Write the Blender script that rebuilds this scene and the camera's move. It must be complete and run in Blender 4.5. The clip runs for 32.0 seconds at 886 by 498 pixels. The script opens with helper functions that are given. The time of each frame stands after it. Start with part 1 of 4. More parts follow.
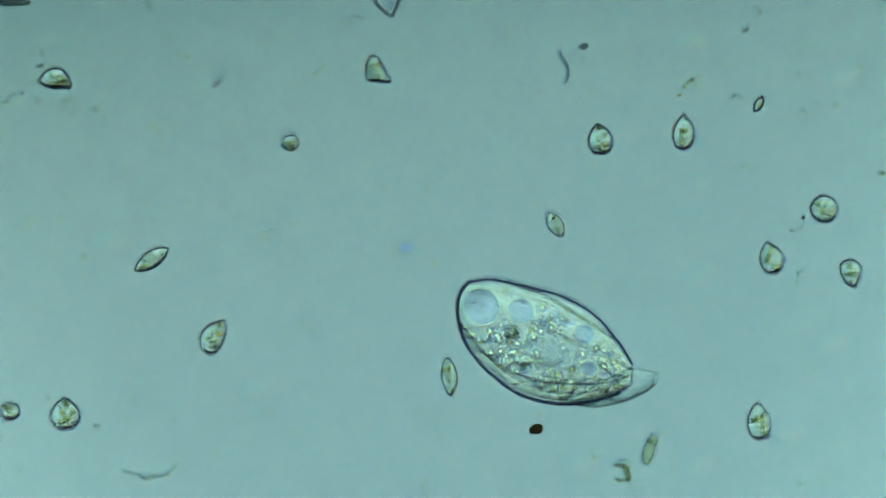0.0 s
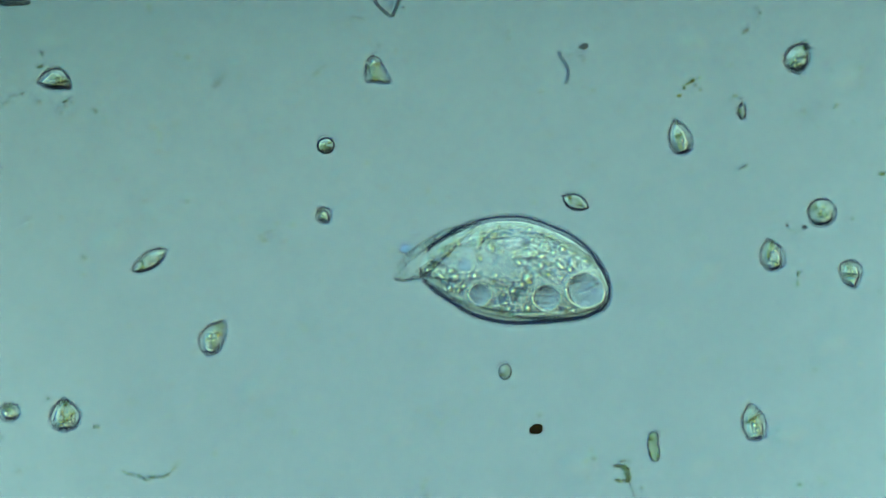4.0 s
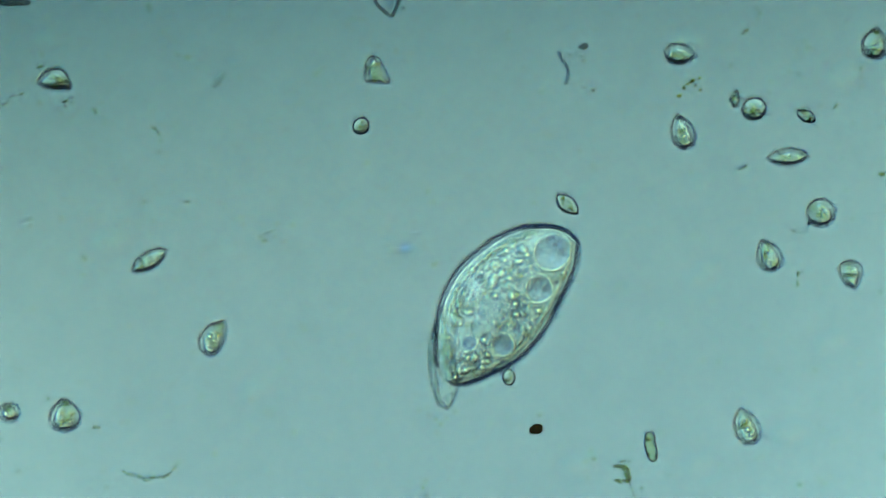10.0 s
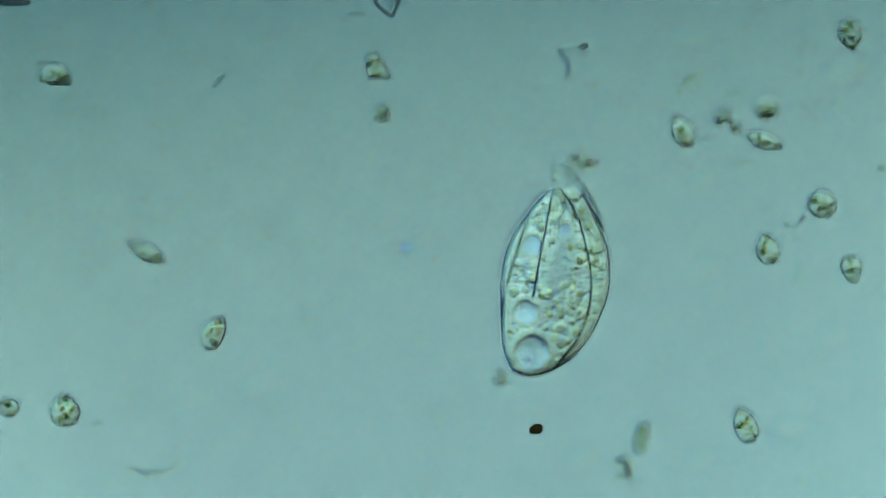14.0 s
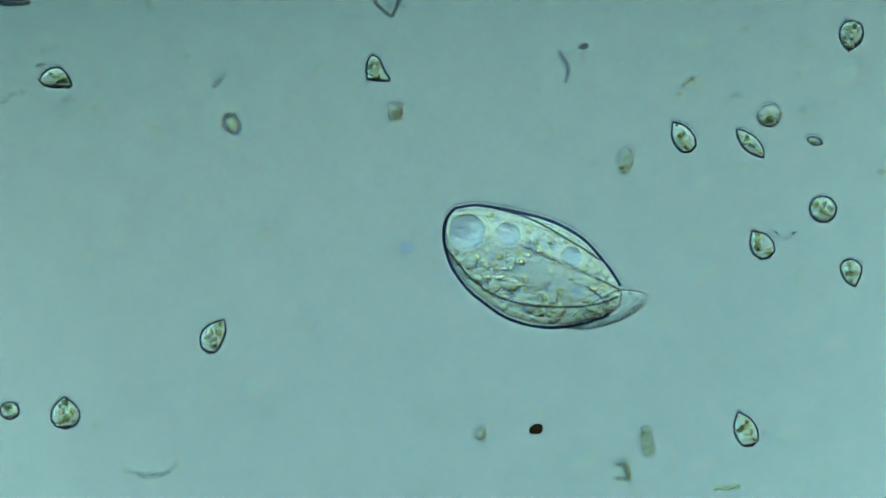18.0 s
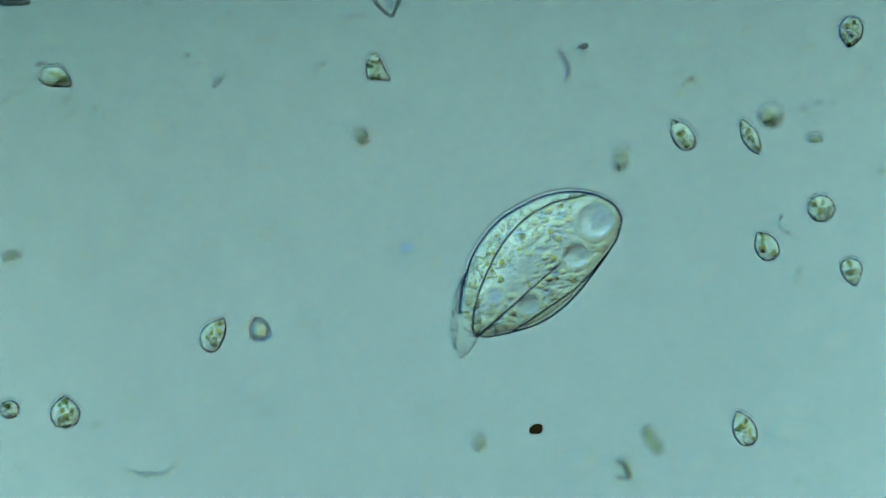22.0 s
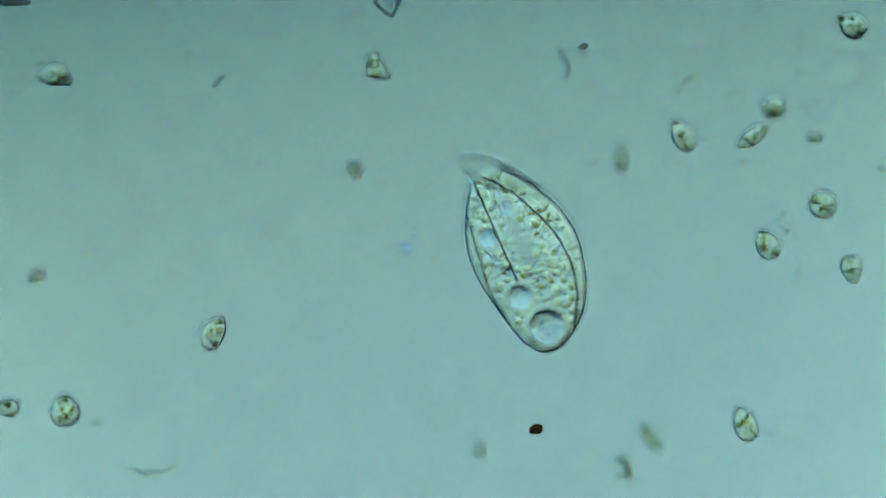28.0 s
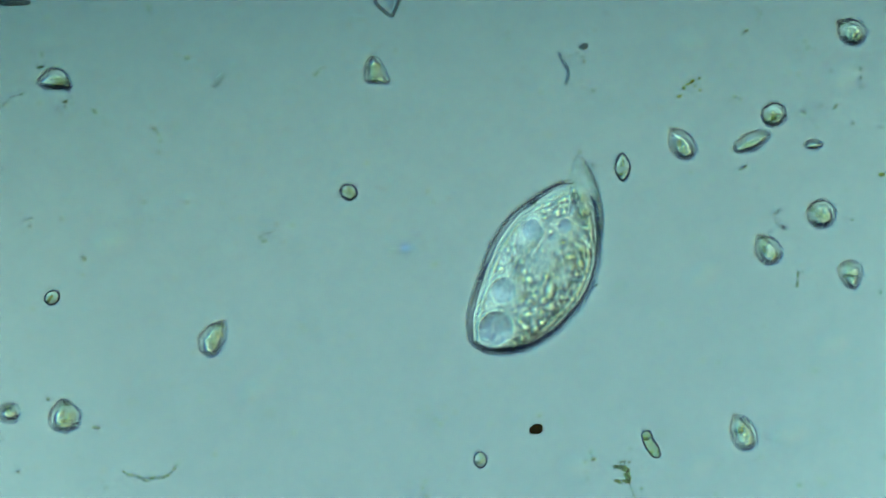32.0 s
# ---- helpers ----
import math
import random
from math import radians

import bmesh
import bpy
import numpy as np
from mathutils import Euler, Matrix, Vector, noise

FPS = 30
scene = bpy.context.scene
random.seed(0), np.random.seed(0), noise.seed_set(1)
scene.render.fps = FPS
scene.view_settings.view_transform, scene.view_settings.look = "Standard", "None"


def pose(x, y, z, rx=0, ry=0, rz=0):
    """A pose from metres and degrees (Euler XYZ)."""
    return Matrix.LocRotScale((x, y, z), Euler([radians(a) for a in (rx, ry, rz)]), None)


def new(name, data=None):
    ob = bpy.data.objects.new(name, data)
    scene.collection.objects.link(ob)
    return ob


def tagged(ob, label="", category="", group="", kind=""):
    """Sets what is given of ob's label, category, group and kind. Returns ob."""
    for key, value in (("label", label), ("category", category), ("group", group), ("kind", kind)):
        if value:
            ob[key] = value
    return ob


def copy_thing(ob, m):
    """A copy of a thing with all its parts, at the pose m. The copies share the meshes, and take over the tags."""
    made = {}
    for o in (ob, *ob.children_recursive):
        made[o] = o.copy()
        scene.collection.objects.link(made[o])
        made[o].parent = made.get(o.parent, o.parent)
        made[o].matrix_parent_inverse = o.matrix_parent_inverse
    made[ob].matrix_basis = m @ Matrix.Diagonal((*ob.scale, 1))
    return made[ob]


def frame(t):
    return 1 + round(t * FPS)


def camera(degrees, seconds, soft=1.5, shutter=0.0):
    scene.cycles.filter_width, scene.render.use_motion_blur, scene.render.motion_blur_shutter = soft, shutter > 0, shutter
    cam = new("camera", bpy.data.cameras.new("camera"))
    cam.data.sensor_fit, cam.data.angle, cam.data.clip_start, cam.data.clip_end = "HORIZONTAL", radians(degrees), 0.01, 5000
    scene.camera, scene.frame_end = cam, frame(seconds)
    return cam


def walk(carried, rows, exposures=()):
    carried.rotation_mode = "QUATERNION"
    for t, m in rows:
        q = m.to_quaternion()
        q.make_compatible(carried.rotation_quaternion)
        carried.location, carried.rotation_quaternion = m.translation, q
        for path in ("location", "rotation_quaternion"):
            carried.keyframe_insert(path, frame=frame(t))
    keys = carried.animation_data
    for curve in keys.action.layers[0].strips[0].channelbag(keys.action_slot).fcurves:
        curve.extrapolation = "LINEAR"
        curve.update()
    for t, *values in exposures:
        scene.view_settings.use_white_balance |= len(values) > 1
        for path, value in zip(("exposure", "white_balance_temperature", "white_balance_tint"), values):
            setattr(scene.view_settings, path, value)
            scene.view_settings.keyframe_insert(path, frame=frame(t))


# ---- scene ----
# A wet mount under a transmitted-light microscope, built at an assumed ten thousand times life size: 1 cm here is 1
# micrometre there.
# Things are placed by pixels of the camera's view, taken as half a micrometre each: u to the right, v down, (784, 441)
# on the optical axis.
STEP = 0.005
# scale of all depths, stretched until focus blur suits the camera's view
SIZE = 14.0
EYE = 224.56
DRIFT = [  # seconds, view pixels by which the stage slips while the focus is turned
    (0, -4), (0.5, -6), (1, -6), (1.5, -4), (2, -3), (3, -5), (3.5, -4), (5.5, 0), (6, 0), (7, 1), (8, -1), (9, 0), (10, -2),
    (10.5, -3), (11, -6), (11.5, -6.5), (12, -9.5), (12.5, -10), (13, -12), (13.5, -13), (14, -11.5), (14.5, -14), (16.5, -13),
    (17, -11), (17.5, -6.5), (18, -6), (19, -5.5), (20, -3.5), (20.5, -2), (21, -1), (21.5, -5), (22, -8), (22.5, -10),
    (23, -10), (23.5, -11), (24, -8), (25, -9.5), (25.5, -12.5), (27.5, -12), (28, -11), (28.5, -14), (29, -8), (29.5, -8),
    (30, -4), (30.5, -3), (31, -1), (31.5, -3), (32, -1)]


def slip(t):
    return float(np.interp(t, [a for a, b in DRIFT], [b for a, b in DRIFT]))


def focus(t):
    """How far the objective is lowered; flattened below a slip of -8 to suit the view's sharpness."""
    low = slip(t)
    return (0.0056 * (low if low > -8 else -8 + 0.3 * (low + 8)) - 0.008) * SIZE


def place(u, v, z=0.0):
    return Vector(((u - 784) * STEP, (441 - v) * STEP, z * SIZE))


cam = camera(2.0, 32.0, 1.5)
cam.data.dof.use_dof = True
cam.data.dof.focus_distance = EYE
cam.data.dof.aperture_fstop = 0.026
walk(cam, [(t, pose(0, slip(t) * STEP, EYE + focus(t))) for t, s in DRIFT],
     [(0, -0.15), (3.5, -0.15), (6, -0.08), (10, -0.09), (13, -0.15), (14.5, -0.15), (17, -0.19), (20, -0.17), (25.5, -0.14), (28, -0.08), (32, -0.08)])

# bluish surround, added so that strongly bent rays darken cell rims to blue
world = bpy.data.worlds.new("blue_surround")
scene.world = world
world.use_nodes = True
world.node_tree.nodes["Background"].inputs[0].default_value = (0.12, 0.4, 1.0, 1)
world.node_tree.nodes["Background"].inputs[1].default_value = 0.13


# ---- materials ----
def material(name):
    m = bpy.data.materials.new(name)
    m.use_nodes = True
    nt = m.node_tree
    nt.nodes.clear()
    return m, nt, nt.nodes.new("ShaderNodeOutputMaterial")


def glassy(name, colour, ior, bump=0.0, scale=100.0, spread=0.0):
    """Watery matter that bends light; its surface is uneven at two scales, its tint differs a little from piece to piece."""
    m, nt, out = material(name)
    g = nt.nodes.new("ShaderNodeBsdfGlass")
    g.inputs["Roughness"].default_value = 0.0
    g.inputs["IOR"].default_value = ior
    g.inputs["Color"].default_value = (*colour, 1)
    if spread:
        info = nt.nodes.new("ShaderNodeObjectInfo")
        mix = nt.nodes.new("ShaderNodeMix")
        mix.data_type = "RGBA"
        mix.inputs["A"].default_value = (*colour, 1)
        mix.inputs["B"].default_value = (*[c * (1 - spread) for c in colour[:2]], colour[2] * (1 - 2 * spread), 1)
        nt.links.new(info.outputs["Random"], mix.inputs["Factor"])
        nt.links.new(mix.outputs["Result"], g.inputs["Color"])
    if bump:
        tc = nt.nodes.new("ShaderNodeTexCoord")
        heights = []
        for k, amount in ((1.0, 1.0), (3.3, 0.25)):
            no = nt.nodes.new("ShaderNodeTexNoise")
            no.inputs["Scale"].default_value = scale * k / SIZE
            no.inputs["Detail"].default_value = 1.5
            nt.links.new(tc.outputs["Object"], no.inputs["Vector"])
            mu = nt.nodes.new("ShaderNodeMath")
            mu.operation = "MULTIPLY"
            mu.inputs[1].default_value = amount
            nt.links.new(no.outputs["Fac"], mu.inputs[0])
            heights.append(mu)
        add = nt.nodes.new("ShaderNodeMath")
        nt.links.new(heights[0].outputs[0], add.inputs[0])
        nt.links.new(heights[1].outputs[0], add.inputs[1])
        bp = nt.nodes.new("ShaderNodeBump")
        bp.inputs["Strength"].default_value = 1
        bp.inputs["Distance"].default_value = bump * SIZE
        nt.links.new(add.outputs[0], bp.inputs["Height"])
        nt.links.new(bp.outputs["Normal"], g.inputs["Normal"])
    nt.links.new(g.outputs[0], out.inputs[0])
    return m


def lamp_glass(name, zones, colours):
    """The condenser's glowing front lens: bright in the middle, fading outwards. The fade, a coloured fringe and a
    bluish floor are painted into the glow to tint cell rims.
    """
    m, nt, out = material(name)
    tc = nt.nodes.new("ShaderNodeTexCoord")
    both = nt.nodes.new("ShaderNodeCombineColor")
    for k, (shift, gain, power, base_glow) in enumerate(colours):
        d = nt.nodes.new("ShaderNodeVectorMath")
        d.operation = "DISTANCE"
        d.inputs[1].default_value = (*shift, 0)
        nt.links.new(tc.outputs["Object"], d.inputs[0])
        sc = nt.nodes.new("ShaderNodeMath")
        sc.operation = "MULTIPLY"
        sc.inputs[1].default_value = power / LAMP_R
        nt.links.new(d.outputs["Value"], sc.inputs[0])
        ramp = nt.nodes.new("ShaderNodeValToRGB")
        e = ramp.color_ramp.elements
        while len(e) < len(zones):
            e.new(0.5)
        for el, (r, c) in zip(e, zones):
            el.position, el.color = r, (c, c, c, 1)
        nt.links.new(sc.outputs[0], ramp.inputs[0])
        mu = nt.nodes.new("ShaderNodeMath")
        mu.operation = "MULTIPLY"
        mu.operation, mu.inputs[1].default_value, mu.inputs[2].default_value = "MULTIPLY_ADD", gain, base_glow
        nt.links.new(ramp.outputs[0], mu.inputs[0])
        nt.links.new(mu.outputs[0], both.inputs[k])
    # added fill ring, just outside the objective's cone, brightens the cells' insides
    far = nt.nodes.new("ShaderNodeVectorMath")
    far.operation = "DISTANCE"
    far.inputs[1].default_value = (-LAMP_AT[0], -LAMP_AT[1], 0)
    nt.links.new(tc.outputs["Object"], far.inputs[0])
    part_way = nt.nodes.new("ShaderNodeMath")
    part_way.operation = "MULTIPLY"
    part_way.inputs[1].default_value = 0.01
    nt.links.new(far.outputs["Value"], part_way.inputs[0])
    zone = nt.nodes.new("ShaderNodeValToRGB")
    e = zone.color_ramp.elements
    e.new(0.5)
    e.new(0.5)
    for el, r, c in zip(e, FILL_RING, (0, 1, 1, 0)):
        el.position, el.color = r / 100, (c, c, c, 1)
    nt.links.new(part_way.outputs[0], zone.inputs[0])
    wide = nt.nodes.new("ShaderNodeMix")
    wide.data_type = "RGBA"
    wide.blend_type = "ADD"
    wide.inputs["B"].default_value = (*FILL_GLOW, 1)
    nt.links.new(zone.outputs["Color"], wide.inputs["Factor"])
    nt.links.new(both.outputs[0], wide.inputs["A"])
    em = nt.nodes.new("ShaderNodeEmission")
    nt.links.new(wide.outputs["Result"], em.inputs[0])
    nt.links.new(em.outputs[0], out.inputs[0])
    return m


def slide_glass(name):
    """Clear glass with a faint uneven film of dried matter on it."""
    m, nt, out = material(name)
    tc = nt.nodes.new("ShaderNodeTexCoord")
    mp = nt.nodes.new("ShaderNodeMapping")
    mp.inputs["Scale"].default_value = (1.0, 2.6, 1.0)
    mp.inputs["Rotation"].default_value = (0, 0, radians(-14))
    nt.links.new(tc.outputs["Object"], mp.inputs[0])
    no = nt.nodes.new("ShaderNodeTexNoise")
    no.inputs["Scale"].default_value = 4.0
    no.inputs["Detail"].default_value = 6
    nt.links.new(mp.outputs[0], no.inputs["Vector"])
    ramp = nt.nodes.new("ShaderNodeValToRGB")
    e = ramp.color_ramp.elements
    e[0].position, e[0].color = 0.3, (0.865, 0.88, 0.885, 1)
    e[1].position, e[1].color = 0.7, (0.99, 0.995, 0.99, 1)
    nt.links.new(no.outputs["Fac"], ramp.inputs[0])
    tr = nt.nodes.new("ShaderNodeBsdfTransparent")
    nt.links.new(ramp.outputs[0], tr.inputs[0])
    gl = nt.nodes.new("ShaderNodeBsdfGlossy")
    gl.inputs["Roughness"].default_value = 0.05
    mx = nt.nodes.new("ShaderNodeMixShader")
    mx.inputs[0].default_value = 0.03
    nt.links.new(tr.outputs[0], mx.inputs[1])
    nt.links.new(gl.outputs[0], mx.inputs[2])
    nt.links.new(mx.outputs[0], out.inputs[0])
    return m


def grimy(name, colour):
    m, nt, out = material(name)
    b = nt.nodes.new("ShaderNodeBsdfPrincipled")
    no = nt.nodes.new("ShaderNodeTexNoise")
    no.inputs["Scale"].default_value = 30
    ramp = nt.nodes.new("ShaderNodeValToRGB")
    ramp.color_ramp.elements[0].color = (*[c * 0.4 for c in colour], 1)
    ramp.color_ramp.elements[1].color = (*colour, 1)
    nt.links.new(no.outputs["Fac"], ramp.inputs[0])
    nt.links.new(ramp.outputs[0], b.inputs["Base Color"])
    b.inputs["Roughness"].default_value = 0.8
    nt.links.new(b.outputs[0], out.inputs[0])
    return m


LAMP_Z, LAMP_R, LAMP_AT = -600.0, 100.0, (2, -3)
# radii and colour of the added fill ring
FILL_RING, FILL_GLOW = (61.0, 65.0, 74.0, 82.0), (1.15, 2.25, 2.0)
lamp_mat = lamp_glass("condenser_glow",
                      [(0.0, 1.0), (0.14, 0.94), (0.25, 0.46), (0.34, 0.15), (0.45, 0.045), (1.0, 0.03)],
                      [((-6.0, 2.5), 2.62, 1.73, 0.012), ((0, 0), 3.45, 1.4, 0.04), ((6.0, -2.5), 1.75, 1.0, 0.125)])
slide_mat = slide_glass("slide_glass")
cell_mat = glassy("cell_plasm", (0.965, 0.967, 0.94), 1.043, 0.0010, 190, 0.02)
round_mat = glassy("round_cell_plasm", (0.955, 0.96, 0.925), 1.042, 0.0010, 190, 0.02)
amber_mat = glassy("amber_grain", (0.96, 0.86, 0.60), 1.05)
grain_mat = glassy("fat_grain", (0.97, 0.97, 0.92), 1.036, spread=0.05)
drop_mat = glassy("cell_vacuole", (0.97, 0.98, 0.98), 0.98)
body_mat = glassy("ciliate_plasm", (1.0, 1.0, 0.985), 1.036, 0.0003, 110)
beak_mat = glassy("beak_plasm", (0.99, 0.995, 0.985), 1.022, 0.0003, 260)
vac_mat = glassy("vacuole_fluid", (0.91, 0.935, 0.99), 0.956, 0.0048, 75)
small_vac_mat = glassy("small_vacuole_fluid", (0.88, 0.915, 0.985), 0.956, 0.003, 90)
olive_mat = glassy("olive_grain", (0.90, 0.88, 0.70), 1.034, spread=0.08)
droplet_mat = glassy("droplet_fluid", (0.95, 0.96, 1.0), 0.966)
ring_lens_mat = glassy("vacuole_ring_lens", (1.0, 1.0, 0.95), 1.016)
dark_rim_mat = glassy("dark_rim", (0.30, 0.34, 0.48), 1.012)
cell_dark_rim_mat = glassy("cell_dark_rim", (0.46, 0.48, 0.55), 1.015)
cell_halo_mat = glassy("cell_halo", (1.0, 1.0, 1.0), 0.98)
halo_mat = glassy("watery_sheath", (1.0, 1.0, 1.0), 0.982)
rim_lens_mat = glassy("rim_lens_glass", (1.0, 1.0, 0.97), 1.012)
nucleus_mat = glassy("nucleus_jelly", (0.975, 0.985, 0.98), 1.008, 0.0012, 130)
fold_mat = glassy("fold_ridge", (0.50, 0.53, 0.56), 1.05)
bead_mat = glassy("food_bead", (1.0, 1.0, 0.93), 1.038, 0.0008, 200, 0.03)
lump_mat = glassy("plasm_lump", (1.0, 1.0, 0.97), 1.036, 0.0, 200, 0.02)
patch_mat = glassy("plasm_patch", (1.0, 1.0, 0.97), 1.046, 0.0006, 160, 0.02)
water_mat = glassy("plasm_water", (0.975, 0.985, 1.0), 0.958)
husk_mat = glassy("empty_cell_skin", (0.88, 0.91, 0.78), 1.02, 0.0016, 150)
clump_mat = glassy("olive_clump", (0.68, 0.71, 0.56), 1.025, spread=0.1)
worm_mat = glassy("bent_rod_plasm", (0.88, 0.91, 0.72), 1.035)
edge_mat = glassy("chip_edge", (0.60, 0.62, 0.62), 1.012)
trail_mat = glassy("trailing_thread", (0.90, 0.92, 0.93), 1.005)
dusk_mat = glassy("blue_particle", (0.78, 0.83, 0.95), 1.015)
rim_mat = glassy("beak_rim", (0.80, 0.83, 0.84), 1.03)
whip_mat = glassy("flagellum_hair", (0.84, 0.87, 0.87), 1.03)
bar_mat = glassy("membranelle_bar", (0.82, 0.85, 0.84), 1.045)
speck_mat = glassy("beak_speck", (0.84, 0.87, 0.82), 1.045)
bacterium_mat = glassy("bacterium_wall", (0.82, 0.86, 0.81), 1.026, spread=0.12)
faint_mat = glassy("faint_scrap", (0.93, 0.945, 0.94), 1.003)
yellow_mat = glassy("yellow_plastid", (0.97, 0.93, 0.06), 1.024)
blue_mat = glassy("blue_flare", (0.80, 0.88, 1.0), 1.04)
pale_mat = glassy("pale_droplet", (0.92, 0.93, 0.97), 1.04)
dust_mat = glassy("black_dust", (0.26, 0.18, 0.11), 1.02)
deep_mat = glassy("deep_plasm", (0.99, 0.99, 0.985), 1.0038)
blocker_mat = grimy("blocker_black", (0.02, 0.02, 0.022))
mottle_mat = glassy("slime", (0.99, 0.992, 0.992), 1.0036)
dim_mat = glassy("dim_bacterium", (0.84, 0.87, 0.87), 1.025)
alga_mat = glassy("alga_green", (0.80, 0.80, 0.48), 1.025, spread=0.1)
murk_mat = glassy("murky_rod", (0.72, 0.76, 0.79), 1.015)
rust_mat = glassy("brown_dust", (0.52, 0.50, 0.50), 1.015)
grey_mat = glassy("grey_fibre", (0.86, 0.88, 0.88), 1.02)


# ---- mesh builders ----
def part(name, bm, mat, parent=None, label="", at=None):
    me = bpy.data.meshes.new(name)
    bm.normal_update()
    bm.to_mesh(me)
    bm.free()
    me.materials.append(mat)
    me.polygons.foreach_set("use_smooth", [True] * len(me.polygons))
    ob = new(name, me)
    if parent:
        ob.parent = parent
    if at is not None:
        ob.location = at
    if label:
        ob["label"] = label
    return ob


def loft(rings):
    """A closed skin over rings of points; the first and the last ring close in their middle."""
    bm = bmesh.new()
    n = len(rings[0])
    tips = [bm.verts.new(sum(r, Vector()) / n) for r in (rings[0], rings[-1])]
    vs = [[bm.verts.new(p) for p in r] for r in rings[1:-1]]
    for i in range(n):
        j = (i + 1) % n
        bm.faces.new((tips[0], vs[0][j], vs[0][i]))
        for a, b in zip(vs, vs[1:]):
            bm.faces.new((a[i], a[j], b[j], b[i]))
        bm.faces.new((tips[1], vs[-1][i], vs[-1][j]))
    bmesh.ops.recalc_face_normals(bm, faces=bm.faces)
    return bm


def ease(x, xs, ys):
    """A smooth curve through a few knots."""
    xs, ys = np.asarray(xs, float), np.asarray(ys, float)
    d = np.gradient(ys, xs)
    i = int(np.clip(np.searchsorted(xs, x) - 1, 0, len(xs) - 2))
    h = xs[i + 1] - xs[i]
    s = min(max((x - xs[i]) / h, 0), 1)
    return ((1 + 2 * s) * (1 - s) ** 2 * ys[i] + s * (1 - s) ** 2 * h * d[i] + s * s * (3 - 2 * s) * ys[i + 1] + s * s * (s - 1) * h * d[i + 1])


def bow(x, power):
    return math.copysign(abs(x) ** power, x)


def skin(length, lo, hi, deep, n=48, m=56, z=0.0, under=None, lens=1.0, even=0.0):
    """A long rounded body: lo(s) and hi(s) are its two edges for s from 0 to 1, deep its thickness as a share of its width.
    lens above 1 thins its section towards the rim, as a lens has it, under gives its lower half a thickness
    and lens of its own, even keeps its thickness alike along it."""
    most = max((hi(s) - lo(s)) / 2 for s in np.linspace(0, 1, 25))
    rings, halves = [], ((deep, lens), under or (deep, lens))
    for i in range(n + 1):
        s = 0.5 - 0.5 * math.cos(math.pi * i / n)
        a, b = lo(s), hi(s)
        c, w = (a + b) / 2, max((b - a) / 2, 0.02)
        rings.append([Vector(((s - 0.5) * length, c + w * math.cos(k), z + halves[math.sin(k) < 0][0] * w * (most / w) ** even * bow(math.sin(k), halves[math.sin(k) < 0][1]))) * STEP
                      for k in np.linspace(0, 2 * np.pi, m, endpoint=False)])
    return loft(rings)


def ball(r, squash=1.0, seg=20, stretch=1.0):
    bm = bmesh.new()
    bmesh.ops.create_uvsphere(bm, u_segments=seg, v_segments=seg // 2, radius=r * STEP)
    bmesh.ops.transform(bm, matrix=Matrix.Diagonal((stretch, 1, squash, 1)), verts=bm.verts)
    return bm


def bead(r, deep=0.5, seg=36, stretch=1.0):
    """A round lens-shaped drop that thins evenly to its rim."""
    bm = ball(r, 1.0, seg, 1.0)
    for v in bm.verts:
        h = max(0.0, 1 - (v.co.x ** 2 + v.co.y ** 2) / (r * STEP) ** 2)
        v.co = Vector((v.co.x * stretch, v.co.y, math.copysign(h * deep * r * STEP, v.co.z)))
    return bm


def lump(r, rnd, seg=2):
    """A small uneven grain."""
    bm = bmesh.new()
    bmesh.ops.create_icosphere(bm, subdivisions=seg, radius=1)
    off = Vector((rnd.uniform(0, 50), rnd.uniform(0, 50), 0))
    stretch = Vector((rnd.uniform(0.8, 1.6), rnd.uniform(0.7, 1.1), rnd.uniform(0.7, 1)))
    for v in bm.verts:
        k = 1 + 0.38 * noise.noise(v.co * 1.3 + off)
        v.co = v.co * k * r * STEP
        v.co = Vector((v.co.x * stretch.x, v.co.y * stretch.y, v.co.z * stretch.z))
    return bm


def lentil(r, rnd, plump=0.26):
    """A flat lens-shaped grain with an uneven outline."""
    bm = bmesh.new()
    bmesh.ops.create_icosphere(bm, subdivisions=3, radius=1)
    off = Vector((rnd.uniform(0, 50), rnd.uniform(0, 50), 0))
    wide, narrow = rnd.uniform(0.95, 1.3), rnd.uniform(0.75, 1.0)
    for v in bm.verts:
        z = math.copysign(v.co.z ** 2, v.co.z)
        k = r * STEP * (1 + 0.3 * noise.noise(v.co * 1.4 + off))
        v.co = Vector((v.co.x * k * wide, v.co.y * k * narrow, z * r * STEP * plump))
    return bm


def tube(points, r, seg=8, taper=1.0):
    """A rod along points, given in view pixels, that thins out towards its end."""
    ps = [Vector(p) * STEP for p in points]
    rings = []
    for i, p in enumerate(ps):
        d = (ps[min(i + 1, len(ps) - 1)] - ps[max(i - 1, 0)]).normalized()
        side = d.cross(Vector((0, 0, 1))).normalized()
        up = side.cross(d)
        w = r * STEP * (1 + (taper - 1) * i / (len(ps) - 1))
        rings.append([p + (side * math.cos(k) + up * math.sin(k)) * w for k in np.linspace(0, 2 * np.pi, seg, endpoint=False)])
    return loft([rings[0]] + rings + [rings[-1]])


